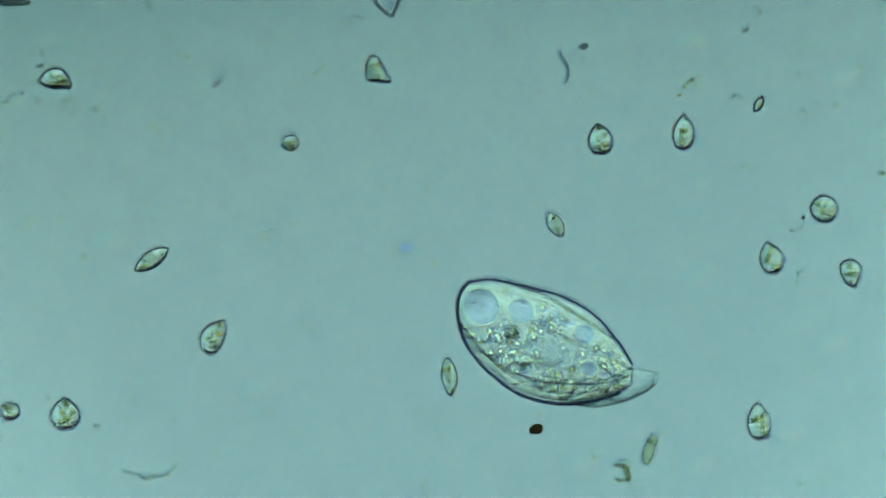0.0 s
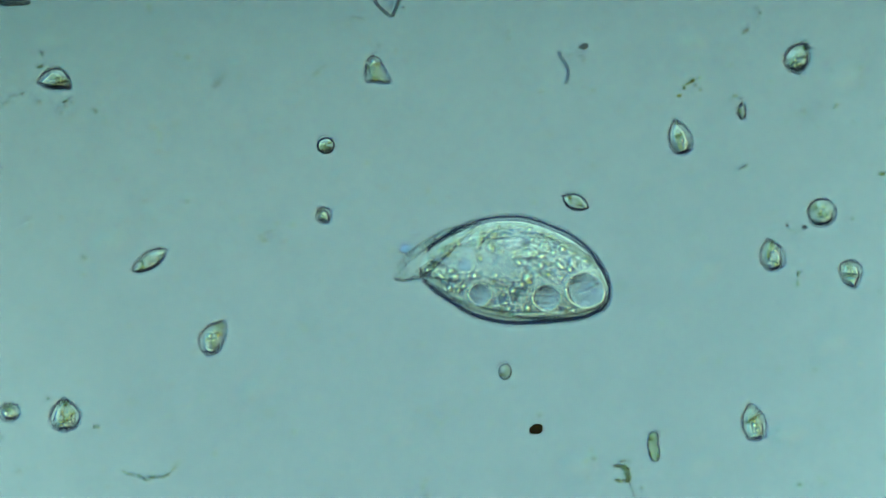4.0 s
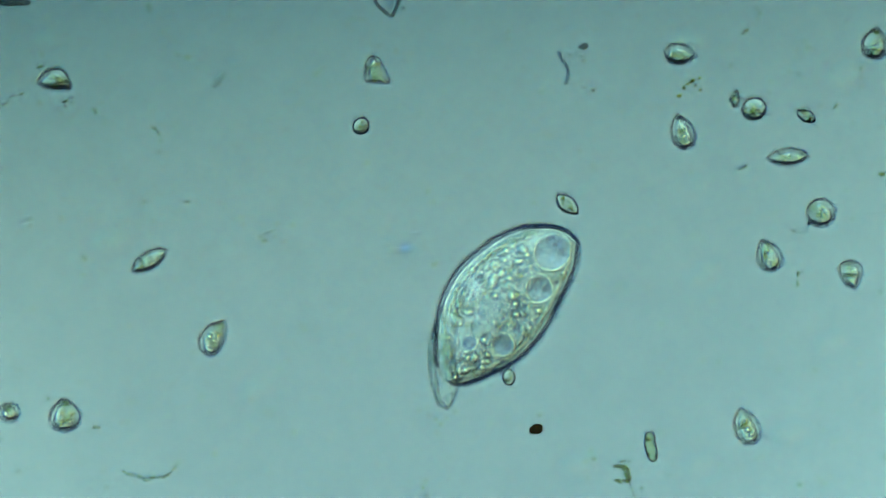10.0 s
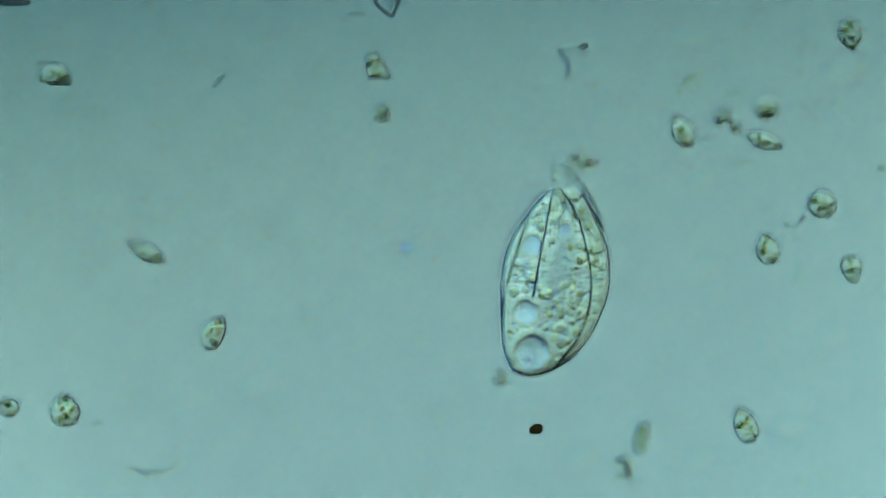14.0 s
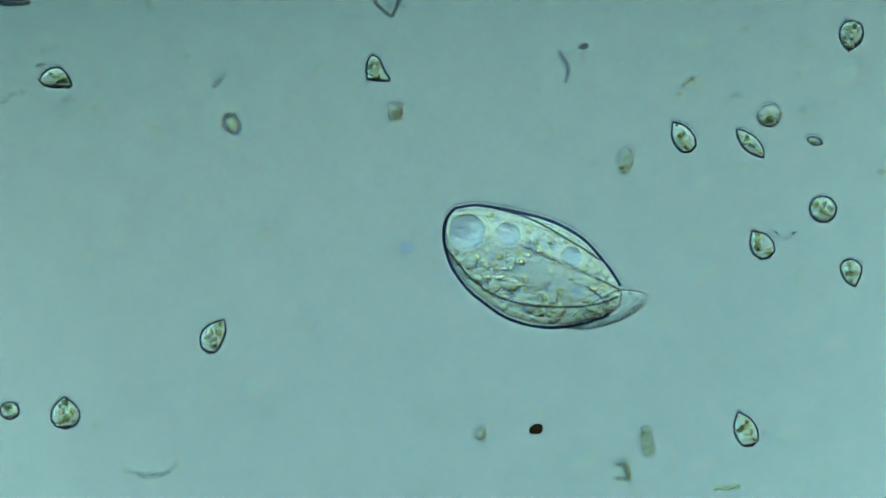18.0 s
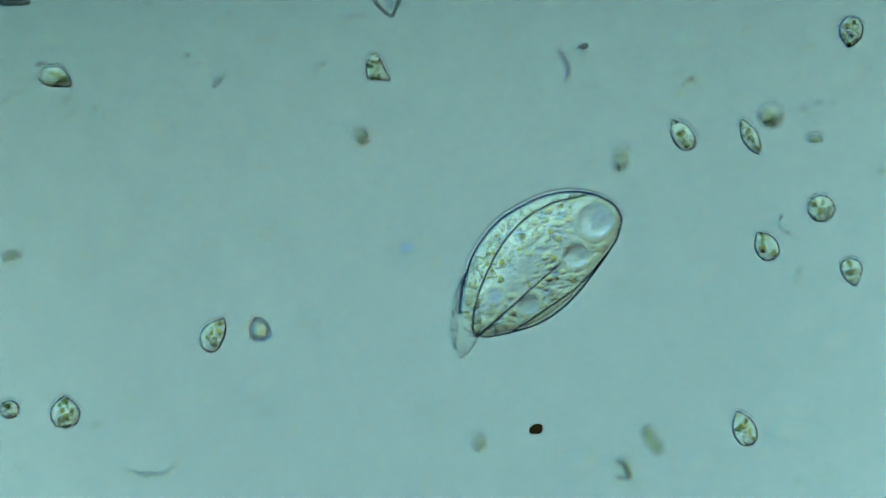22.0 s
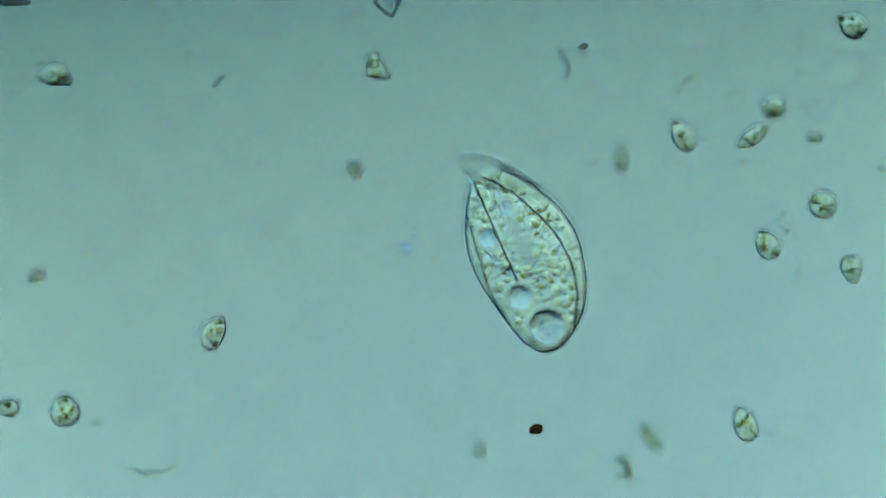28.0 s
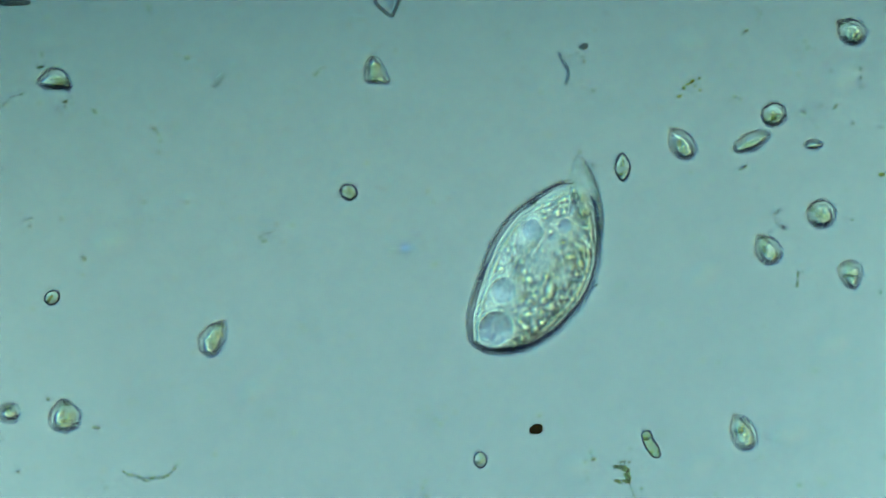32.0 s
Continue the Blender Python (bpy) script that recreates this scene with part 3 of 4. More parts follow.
# each drifting cell: how it is made, its depth, and rows of seconds, u, v, turn
DRIFTING = [
    (dict(shape="drop", length=72, width=44, label="teardrop flagellate with two amber grains and a bright rim", seed=26, grains=3, amber=2, whip=20), -0.045,
     [(0, 1343, 746, 95), (2, 1343, 741, 96), (3.5, 1337, 743, 100), (5.5, 1326, 757, 106), (9, 1322, 757, 110), (13, 1318, 750, 112), (16.5, 1319, 753, 112), (19, 1318, 760, 112), (23, 1316, 756, 112), (28, 1318, 750, 112), (32, 1315, 765, 114)]),
    (dict(shape="round", length=32, width=30, label=ROUND, seed=41, grains=2, mat=round_mat), -0.022,
     [(0, 514, 253, 0), (1, 508, 249, 5), (1.5, 543, 270, 10), (2, 559, 274, 15), (3.5, 572, 261, 20), (5.5, 592, 251, 30), (7, 606, 243, 40), (9, 628, 232, 50),
      (11, 648, 213, 60), (13, 665, 199, 70), (14.5, 679, 195, 75), (16.5, 692, 190, 80), (17.5, 700, 197, 83), (18, 699, 198, 85), (18.5, 687, 199, 87), (19, 663, 207, 90), (20, 647, 223, 95), (21, 642, 238, 100),
      (23, 635, 250, 110), (25.5, 623, 272, 120), (28, 625, 300, 130), (30, 622, 323, 140), (32, 617, 341, 150)]),
    (dict(shape="spindle", length=78, width=32, label=SPINDLE, seed=42, grains=3, whip=24), -0.038,
     [(0, 268, 460, 33), (3.5, 265, 461, 33), (6, 266, 464, 30), (9, 265, 465, 30), (10.5, 263, 459, 32), (11, 252, 452, 40), (12, 238, 437, 60), (12.5, 231, 440, 85),
      (13, 235, 455, 100), (13.5, 222, 452, 130), (14, 260, 448, 150), (14.5, 270, 460, 175), (16.5, 182, 444, 200), (16.8, 50, 442, 185), (17, -60, 440, 180), (32, -60, 430, 180)]),
    (dict(shape="drop", length=68, width=41, label="oval flagellate with a pointed dark tip and inner rings", seed=43, grains=3, amber=1, whip=30), -0.043,
     [(0, 1210, 235, 88), (1.5, 1205, 238, 92), (3, 1203, 242, 100), (6, 1205, 243, 118), (9, 1208, 242, 126), (10, 1208, 235, 108), (11, 1207, 233, 112), (13, 1207, 231, 118),
      (17, 1206, 234, 120), (19, 1209, 245, 123), (21, 1206, 246, 125), (23, 1207, 236, 122), (28, 1207, 240, 122), (32, 1206, 255, 124)]),
    (dict(shape="round", length=52, width=51, label="round pale cell with a bright granular middle", seed=44, grains=5, amber=0, vacuoles=2, mat=round_mat), -0.043,
     [(0, 1459, 371, 140), (3.5, 1454, 374, 140), (5.5, 1459, 384, 140), (6.5, 1452, 379, 140), (9, 1453, 380, 140), (11, 1453, 374, 142), (13, 1454, 363, 145), (16.5, 1455, 360, 145),
      (19, 1457, 373, 145), (23, 1452, 366, 146), (28, 1456, 363, 146), (32, 1454, 380, 144)]),
    (dict(shape="drop", length=62, width=44, label="egg-shaped flagellate with clear round vacuoles", seed=45, grains=3, amber=1, vacuoles=2), -0.045,
     [(0, 1365, 457, 105), (1, 1366, 420, 110), (1.5, 1358, 428, 112), (2, 1366, 436, 110), (3, 1366, 444, 106), (6, 1367, 457, 104), (7.5, 1359, 456, 112), (9, 1360, 457, 116), (10.5, 1361, 450, 110),
      (13, 1362, 432, 104), (14.5, 1354, 440, 108), (16.5, 1350, 440, 112), (17.5, 1350, 432, 118), (19, 1337, 433, 128), (20.5, 1341, 420, 126), (21, 1354, 440, 122), (23, 1355, 433, 124),
      (28, 1357, 432, 122), (32, 1358, 442, 124)]),
    (dict(shape="spindle", length=54, width=30, label="small pale oval flagellate drifting near the beak", seed=46, grains=2, mat=round_mat), -0.022,
     [(0, 983, 398, 118), (0.8, 994, 383, 120), (1.2, 1006, 374, 125, -0.05), (1.6, 1008, 372, 130, -0.13), (2.6, 1010, 362, 145, -0.13), (3.2, 1019, 358, 150, -0.05), (5.5, 1017, 356, 180), (5.8, 1006, 348, 185), (6.2, 1004, 358, 180), (6.6, 996, 379, 140), (7, 987, 384, 134), (9, 990, 382, 132), (10, 1004, 362, 138),
      (11, 1003, 345, 150), (12, 1006, 338, 158), (13, 1022, 322, 160), (14, 1030, 285, 172), (14.5, 1081, 271, 195), (16.5, 1129, 317, 255), (17, 1119, 290, 254), (18, 1107, 285, 255), (19, 1105, 290, 256),
      (21, 1102, 287, 258), (23, 1098, 282, 254), (28, 1099, 280, 268), (32, 1102, 297, 270)]),
    (dict(shape="spindle", length=76, width=31, label=SPINDLE, seed=47, grains=4, whip=18), -0.043,
     [(0, 1690, 330, 0), (4.2, 1680, 330, 0), (5.5, 1487, 306, -2), (5.8, 1468, 288, -5), (6.2, 1460, 272, -6), (6.6, 1448, 275, -2), (7, 1429, 275, 12), (7.8, 1392, 271, 10), (8.2, 1379, 281, 30), (9, 1371, 270, 18),
      (9.5, 1381, 275, 0), (10.5, 1402, 280, 5), (11, 1398, 275, -12), (13, 1380, 258, -18), (14, 1352, 250, -20), (16.5, 1336, 237, -28), (17, 1336, 240, -38), (18, 1328, 254, -46), (19, 1330, 251, -47),
      (21, 1328, 250, -56), (23, 1327, 240, -68), (25.5, 1328, 238, -66), (27.5, 1332, 238, -10), (28, 1332, 242, 34), (30, 1331, 248, 30), (32, 1330, 253, 24)]),
    (dict(shape="round", length=45, width=43, label=ROUND, seed=48, grains=4, mat=round_mat), -0.030,
     [(0, 1330, -160, 0), (7.0, 1310, -120, 0), (7.5, 1273, 190, 10), (7.8, 1271, 225, 12), (8.2, 1285, 225, 14), (8.6, 1325, 212, 16), (9, 1333, 203, 18), (10.5, 1339, 192, 20), (11, 1352, 192, 22), (13, 1357, 190, 24),
      (16.5, 1360, 194, 26), (19, 1362, 207, 28), (23, 1365, 203, 30), (28, 1370, 190, 32), (32, 1370, 204, 34)]),
    (dict(shape="drop", length=60, width=46, label="broad flagellate with a pointed end, drifting in the water", seed=49, grains=4, vacuoles=2), -0.043,
     [(0, 1062, 247, 100), (0.4, 1015, 304, 130), (0.8, 1008, 298, 140), (1.2, 1027, 267, 100), (1.6, 1080, 278, 60), (2, 1119, 294, 30), (2.4, 1115, 277, 60), (2.8, 1140, 202, 60), (3.2, 1264, 119, 40),
      (3.5, 1344, 100, 50), (4.5, 1450, 105, 60), (5.5, 1537, 113, 60), (6.2, 1552, 113, 70), (7, 1554, 98, 80), (7.8, 1549, 81, 88), (9, 1549, 82, 92), (10.5, 1548, 77, 70), (11, 1531, 80, 40), (11.5, 1518, 48, 0),
      (13, 1514, 47, -30), (14, 1504, 62, -80), (16.5, 1502, 56, -100), (19, 1508, 65, -100), (23, 1505, 53, -96), (28, 1507, 45, -210), (32, 1506, 57, -215)]),
    (dict(shape="spindle", length=32, width=16, label="tiny bright two-lobed cell tumbling in the water", seed=50, grains=1, vacuoles=0), -0.036,
     [(0, 1343, 185, 60), (1.6, 1350, 173, 70), (2.4, 1346, 162, 100), (2.8, 1344, 154, 140), (3.2, 1306, 165, 200), (3.5, 1304, 196, 260), (5.5, 1367, 202, 280), (7.4, 1369, 211, 285), (8.2, 1365, 207, 250), (9, 1355, 219, 230),
      (9.5, 1300, 202, 200), (10, 1302, 177, 260), (11.5, 1307, 165, 250), (12, 1294, 165, 280), (13, 1282, 210, 300), (14, 1300, 225, 310), (14.5, 1432, 254, 330), (16.5, 1440, 246, 340), (19, 1443, 250, 345), (23, 1442, 243, 350), (32, 1440, 258, 360)]),
    (dict(shape="spindle", length=40, width=22, label="tiny pale oval cell swimming past", seed=51, grains=1, vacuoles=0, mat=round_mat), -0.025,
     [(0, 1230, -150, 120), (8.2, 1230, -120, 120), (8.6, 1256, 4, 120), (9, 1330, 145, 122), (9.5, 1346, 171, 125), (10, 1427, 206, 150), (10.5, 1431, 262, 190), (11.1, 1406, 272, 215), (11.5, 1410, 217, 240), (12, 1444, 221, 270),
      (13, 1428, 185, 330), (13.6, 1360, 190, 380), (14, 1278, 206, 420), (14.6, 1180, -80, 440), (32, 1180, -160, 440)]),
    (dict(shape="drop", length=72, width=52, label="oval flagellate with one bright yellow plastid", seed=52, grains=1, vacuoles=0, deep=0.36), -0.085,
     [(0, 1760, 420, 30), (4.2, 1700, 350, 30), (5.5, 1410, 317, 40), (5.8, 1424, 315, 44), (6.2, 1450, 321, 46), (6.6, 1484, 323, 46), (7, 1525, 304, 50), (7.4, 1545, 256, 95), (7.8, 1565, 165, 120), (8.2, 1548, 35, 160), (8.6, 1364, 10, 180),
      (9, 1250, -120, 190), (32, 1250, -160, 190)]),
    (dict(shape="drop", length=58, width=38, label="pale flagellate swimming quickly through the water", seed=53, grains=3), -0.043,
     [(0, 1120, -150, 80), (9.4, 1130, -110, 60), (10, 1205, 98, -5), (10.2, 1254, 135, 0), (10.4, 1297, 130, 14), (10.6, 1428, 84, 26), (10.8, 1610, 10, 30), (32, 1700, 20, 30)]),
    (dict(shape="drop", length=50, width=36, label="bright flagellate swimming quickly through the water", seed=54, grains=2, deep=0.36), -0.080,
     [(0, 1130, -140, 240), (1.3, 1130, -90, 240), (1.5, 1099, 32, 240), (1.6, 1059, 94, 240), (2, 973, 265, 225), (2.3, 1010, 120, 150), (2.6, 1000, -90, 100), (32, 1000, -160, 100)]),
    (dict(shape="drop", length=58, width=36, label="bright blurred flagellate swimming through open water", seed=66, grains=2, deep=0.36), -0.085,
     [(0, -90, 580, 0, -0.16), (5.2, -90, 570, 0, -0.16), (5.7, 330, 575, 5, -0.16), (5.9, 440, 557, 15, -0.14), (6, 481, 517, 30, -0.10), (6.1, 509, 485, 45), (6.2, 553, 416, 55), (6.3, 578, 347, 65), (6.4, 598, 311, 60), (6.6, 646, 218, 55), (6.8, 719, 166, 50, -0.12), (7, 760, -70, 60, -0.15), (32, 860, -160, 60, -0.15)]),
    (dict(shape="round", length=28, width=26, label="tiny bright swimming cell", seed=55, grains=1, vacuoles=0), -0.045,
     [(0, 1420, -140, 0), (0.1, 1400, -80, 0), (0.4, 1344, 192, 0), (0.6, 1370, 205, 10), (0.8, 1384, 200, 20), (1, 1321, 190, 30), (1.2, 1232, 215, 40), (1.6, 1090, 262, 60), (2, 921, 254, 80), (2.4, 874, 322, 90), (3, 700, 462, 100), (3.5, 690, 451, 110), (4.2, 500, 300, 120),
      (5, 300, -120, 130), (32, 300, -160, 130)]),
    (dict(shape="drop", length=46, width=30, label="bright flagellate crossing the lower part of the water", seed=56, grains=2), -0.045,
     [(0, 960, 960, 90), (0.6, 958, 905, 90), (1, 957, 868, 60), (1.5, 945, 874, 60), (2, 949, 865, 200), (2.5, 925, 862, 200), (3.2, 925, 866, 240), (3.8, 890, 960, 260), (32, 880, 990, 260)]),
    (dict(shape="drop", length=54, width=36, label="blurred bright flagellate swimming along the rim", seed=57, grains=2, deep=0.36), -0.100,
     [(0, -120, 150, 270), (2.1, -80, 180, 270), (2.5, 20, 315, 275), (3, 57, 574, 268), (3.5, 48, 815, 262), (4, 40, 980, 270), (32, 40, 1000, 270)]),
    (dict(shape="drop", length=34, width=22, label="tiny bright flagellate swimming towards the ciliate", seed=58, grains=1), -0.045,
     [(0, 1700, 720, 160), (6, 1660, 720, 160), (6.5, 1467, 667, 150), (7, 1350, 594, 160), (7.5, 1224, 562, 175), (8, 1055, 582, 190), (8.3, 950, 700, 240), (8.8, 880, 960, 250), (32, 880, 1000, 250)]),
    (dict(shape="spindle", length=76, width=31, label="slender olive flagellate gliding downwards", seed=59, grains=2, mat=round_mat), -0.020,
     [(0, 795, 667, 95), (0.3, 777, 803, 85), (0.7, 758, 960, 80), (32, 758, 1000, 80)]),
    (dict(shape="round", length=30, width=24, label="tiny olive cell drifting under the ciliate", seed=60, grains=1, vacuoles=0, mat=round_mat), -0.014,
     [(0, 905, 590, 80), (2, 901, 618, 82), (3.5, 893, 646, 88), (5.5, 897, 679, 90), (6.6, 896, 677, 91), (7.2, 896, 676, 92, -0.1), (9.3, 899, 671, 94, -0.1), (9.9, 900, 668, 95), (10.5, 901, 667, 95), (12, 889, 659, 100), (13, 890, 657, 100), (14.5, 879, 676, 110), (16.5, 862, 730, 110), (17.5, 850, 762, 112), (19, 853, 773, 100),
      (23, 848, 787, 100), (28, 848, 797, 100), (32, 850, 814, 98)]),
    (dict(shape="round", length=30, width=26, label="small amber-tinged cell drifting in from the rim", seed=61, grains=1, amber=1, vacuoles=0, mat=round_mat), -0.014,
     [(0, -60, 400, 0), (16.5, -40, 420, 0), (19, -2, 430, 0), (23, 27, 460, 10), (25.5, 47, 472, 20), (27.5, 58, 476, 25), (28, 65, 488, 28), (30, 78, 508, 35), (32, 92, 527, 40)]),
    (dict(shape="drop", length=48, width=36, label="pale flagellate crossing the upper water", seed=62, grains=0, vacuoles=0, mat=deep_mat), -0.155,
     [(0, 300, -160, 270), (15.8, 280, -60, 270), (16.5, 315, 190, 280), (17, 283, 600, 265), (17.3, 270, 960, 265), (32, 270, 1000, 265)]),
    (dict(shape="drop", length=42, width=28, label="pale flagellate darting through the upper water", seed=63, grains=2, deep=0.36), -0.090,
     [(0, 250, -160, 300), (17.2, 270, -70, 300), (17.5, 311, 36, 300), (18, 412, 222, 300), (18.4, 520, -80, 40), (32, 520, -160, 40)]),
    (dict(shape="drop", length=46, width=38, label="bright blurred flagellate wandering through the open water", seed=64, grains=2, deep=0.36), -0.100,
     [(0, 700, 980, 100), (21.0, 620, 950, 100), (21.5, 550, 780, 105), (22, 460, 582, 110), (22.5, 400, 500, 60), (23, 535, 602, -30), (23.5, 659, 747, -50, -0.10), (24, 877, 784, -80, -0.055), (24.4, 960, 980, -80, -0.055), (32, 960, 1000, -80, -0.055)]),
    (dict(shape="drop", length=46, width=32, label="small dark flagellate diving through the open water", seed=65, grains=2), -0.030,
     [(0, 533, -160, 270), (23.1, 533, -90, 270), (23.5, 533, 113, 270), (24, 529, 372, 270), (24.5, 521, 691, 265), (24.9, 515, 960, 265), (32, 515, 1000, 265)]),
    (dict(shape="drop", length=44, width=28, label="pale flagellate swimming down towards the rim", seed=67, grains=2), -0.045,
     [(0, 620, 980, 120), (10.4, 600, 960, 120), (11, 416, 731, 150), (11.5, 295, 715, 200), (12, 228, 805, 240), (12.5, 121, 862, 220), (12.9, 20, 980, 230), (32, 20, 1000, 230)]),
    (dict(shape="drop", length=50, width=36, label="bright flagellate passing along the upper rim", seed=68, grains=2, deep=0.36), -0.100,
     [(0, 1160, -160, 200), (28.5, 1130, -80, 200), (29, 1048, 6, 200), (29.4, 960, -90, 160), (32, 960, -160, 160)]),
    (dict(shape="drop", length=60, width=42, label="pale blurred flagellate low in the water", seed=69, grains=1, mat=deep_mat), -0.150,
     [(0, 900, 980, 140), (5.0, 690, 760, 140), (5.5, 735, 808, 120), (5.7, 796, 868, 100), (6, 720, 960, 100), (6.2, 600, 940, 100), (6.4, 590, 860, 95), (6.6, 626, 747, 90), (6.8, 634, 614, 88), (7, 654, 473, 85), (7.2, 700, 340, 80), (7.4, 768, 230, 85), (7.6, 735, 97, 100), (7.9, 700, -90, 100), (32, 560, -160, 100)]),
    (dict(shape="drop", length=60, width=42, label="pale blurred flagellate deep in the water", seed=70, grains=1, mat=deep_mat), -0.150,
     [(0, 1340, 980, 200), (22.4, 1330, 960, 200), (23, 1182, 757, 200), (23.5, 929, 788, 180), (24, 760, 980, 200), (32, 760, 1000, 200)]),
]
swimmers = []
for make, z, rows in DRIFTING:
    swimmers.append((small_cell(**make), z, rows))
for ob, z, rows in swimmers:
    if "yellow" in ob["label"]:
        part("plastid", bead(15, 0.5, 24), yellow_mat, ob, "bright yellow plastid", Vector((-8, 0, 0)) * STEP)

# pale cells lying deep on the slide, far out of focus
DEEP = ((1245, 490, 62, 30), (205, 430, 70, 10), (462, 690, 64, 20), (1245, 333, 40, 0), (1475, 612, 60, 15), (1040, 345, 36, 60),
        (1225, 80, 60, 0), (1240, 825, 58, 20), (1030, 825, 60, 5), (1400, 770, 60, 12), (90, 80, 46, 0), (1500, 140, 70, 20))
for i, (u, v, size, turn) in enumerate(DEEP):
    ob = small_cell("drop", size * 1.4, size * 0.8, "pale cell lying deep on the slide, out of focus", 90 + i, 0, 0, 0, 0, deep_mat)
    ob.location = place(u, v, -0.2 + 0.32 * size * STEP / SIZE)
    ob.rotation_euler = (0, 0, radians(turn))

# ---- bacteria and scraps on the top plane: u, v, turn, length ----
UPPER_LEFT = ((73, 97, -80, 10), (70, 120, 20, 12), (20, 172, 20, 16), (8, 185, 30, 12), (38, 168, 10, 9), (68, 182, -30, 12), (115, 181, 20, 14), (127, 183, 40, 8),
              (115, 190, 0, 8), (108, 203, 0, 5), (167, 198, -45, 14), (184, 214, -70, 18), (272, 229, -35, 14), (281, 238, -50, 10), (284, 251, 20, 8), (281, 270, 25, 10),
              (262, 13, -70, 14), (288, 57, -40, 8), (313, 98, -10, 8), (331, 104, -15, 12), (220, 301, 10, 8), (255, 359, 10, 10), (331, 359, 0, 9))
UPPER_MIDDLE = ((425, 388, -10, 8), (270, 392, -20, 10), (489, 397, -10, 9), (517, 400, 20, 11), (50, 388, 10, 18), (52, 401, 20, 10), (108, 387, -40, 8), (460, 420, 20, 10),
                (475, 412, 15, 24), (467, 428, 10, 14), (505, 429, 0, 5), (571, 120, 15, 16), (562, 128, 60, 12), (557, 133, 40, 8), (670, 82, 40, 9), (650, 290, 80, 9),
                (675, 334, -20, 22), (757, 340, 30, 9), (767, 359, 0, 7), (632, 33, -10, 26), (700, 90, 80, 6), (694, 443, 10, 10), (769, 469, 30, 14))
UPPER_RIGHT = ((818, 38, -30, 9), (899, 58, 85, 8), (899, 70, 80, 8), (957, 164, 0, 9), (1050, 162, 20, 7), (1033, 109, 0, 8), (1107, 129, 0, 6), (1026, 270, 0, 8),
               (1048, 293, 0, 7), (944, 361, 10, 10), (972, 240, -30, 8), 
               (1300, 172, 0, 12), (1310, 176, 20, 7), (1363, 146, 30, 9), (1360, 165, 20, 6), (1293, 118, 30, 9), (1320, 55, 20, 10))
RIGHT_RIM = ((1315, 62, 0, 6), (1338, 15, -70, 8), (1345, 25, -60, 7), (1424, 73, 80, 8), (1428, 85, 45, 12), (1411, 89, 10, 6), (1396, 127, 20, 7), (1413, 133, 30, 8),
             (1471, 126, 50, 7), (1523, 122, 85, 10), (1523, 138, 80, 8), (1524, 153, 85, 7), (1478, 190, 60, 14), (1422, 200, -45, 14), (1509, 219, 0, 8), (1508, 390, 10, 6),
             (1225, 420, 20, 9), (1235, 412, 50, 8), (1244, 426, 0, 7), (1318, 296, 30, 12), (1223, 306, 0, 8), (1310, 301, 10, 6))
LOWER_LEFT = ((148, 458, -50, 14), (147, 488, -40, 12), (34, 656, 15, 16), (57, 548, 0, 8), (85, 708, 20, 6), (170, 758, -5, 14), (226, 749, 0, 7), (32, 836, -30, 8),
              (188, 864, 0, 9), (380, 806, 0, 10), (341, 624, 70, 8), (357, 700, -30, 8), (534, 578, 0, 10), (540, 586, 10, 8), (511, 639, 0, 7), (604, 637, 0, 8),
              (620, 595, 5, 16), (520, 767, 0, 10), (741, 729, 10, 7), (756, 722, 20, 9), (758, 736, -20, 7), (770, 744, 10, 8), (772, 768, -50, 16))
LOWER_RIGHT = ((780, 753, 30, 10), (790, 741, 20, 7), (805, 731, 0, 8), (787, 720, 40, 6), (752, 853, 0, 10), (748, 865, 10, 7), (754, 879, 0, 9), (1016, 499, 0, 20), (1055, 506, 0, 10),
               (1171, 575, 30, 9), (1351, 578, 0, 7), (1245, 638, 50, 9), (1271, 642, 30, 10), (1280, 632, 60, 6), (1377, 655, 0, 10), (1442, 657, 0, 14), (1412, 487, 85, 14),
               (1411, 504, 80, 13), (1454, 718, 0, 8), (1453, 760, 20, 7), (1476, 783, 50, 8), (1550, 722, 0, 8), (1558, 518, 70, 9))
BOTTOM_RIM = ((1345, 810, 0, 10), (1272, 825, 0, 6), (1045, 801, 60, 9), (1050, 814, 0, 10), (1035, 819, 40, 8), (1037, 836, 20, 7), (1040, 848, 40, 8), (1115, 795, 30, 8),
              (1135, 866, 0, 7), (1266, 876, 80, 8), (1414, 860, -15, 12),
              (1450, 850, -40, 9), (1459, 858, 30, 9), (1472, 845, 60, 8), (1564, 810, 60, 8), (955, 737, 20, 8), (868, 684, 10, 8), (908, 688, 5, 18), (868, 751, 0, 7))


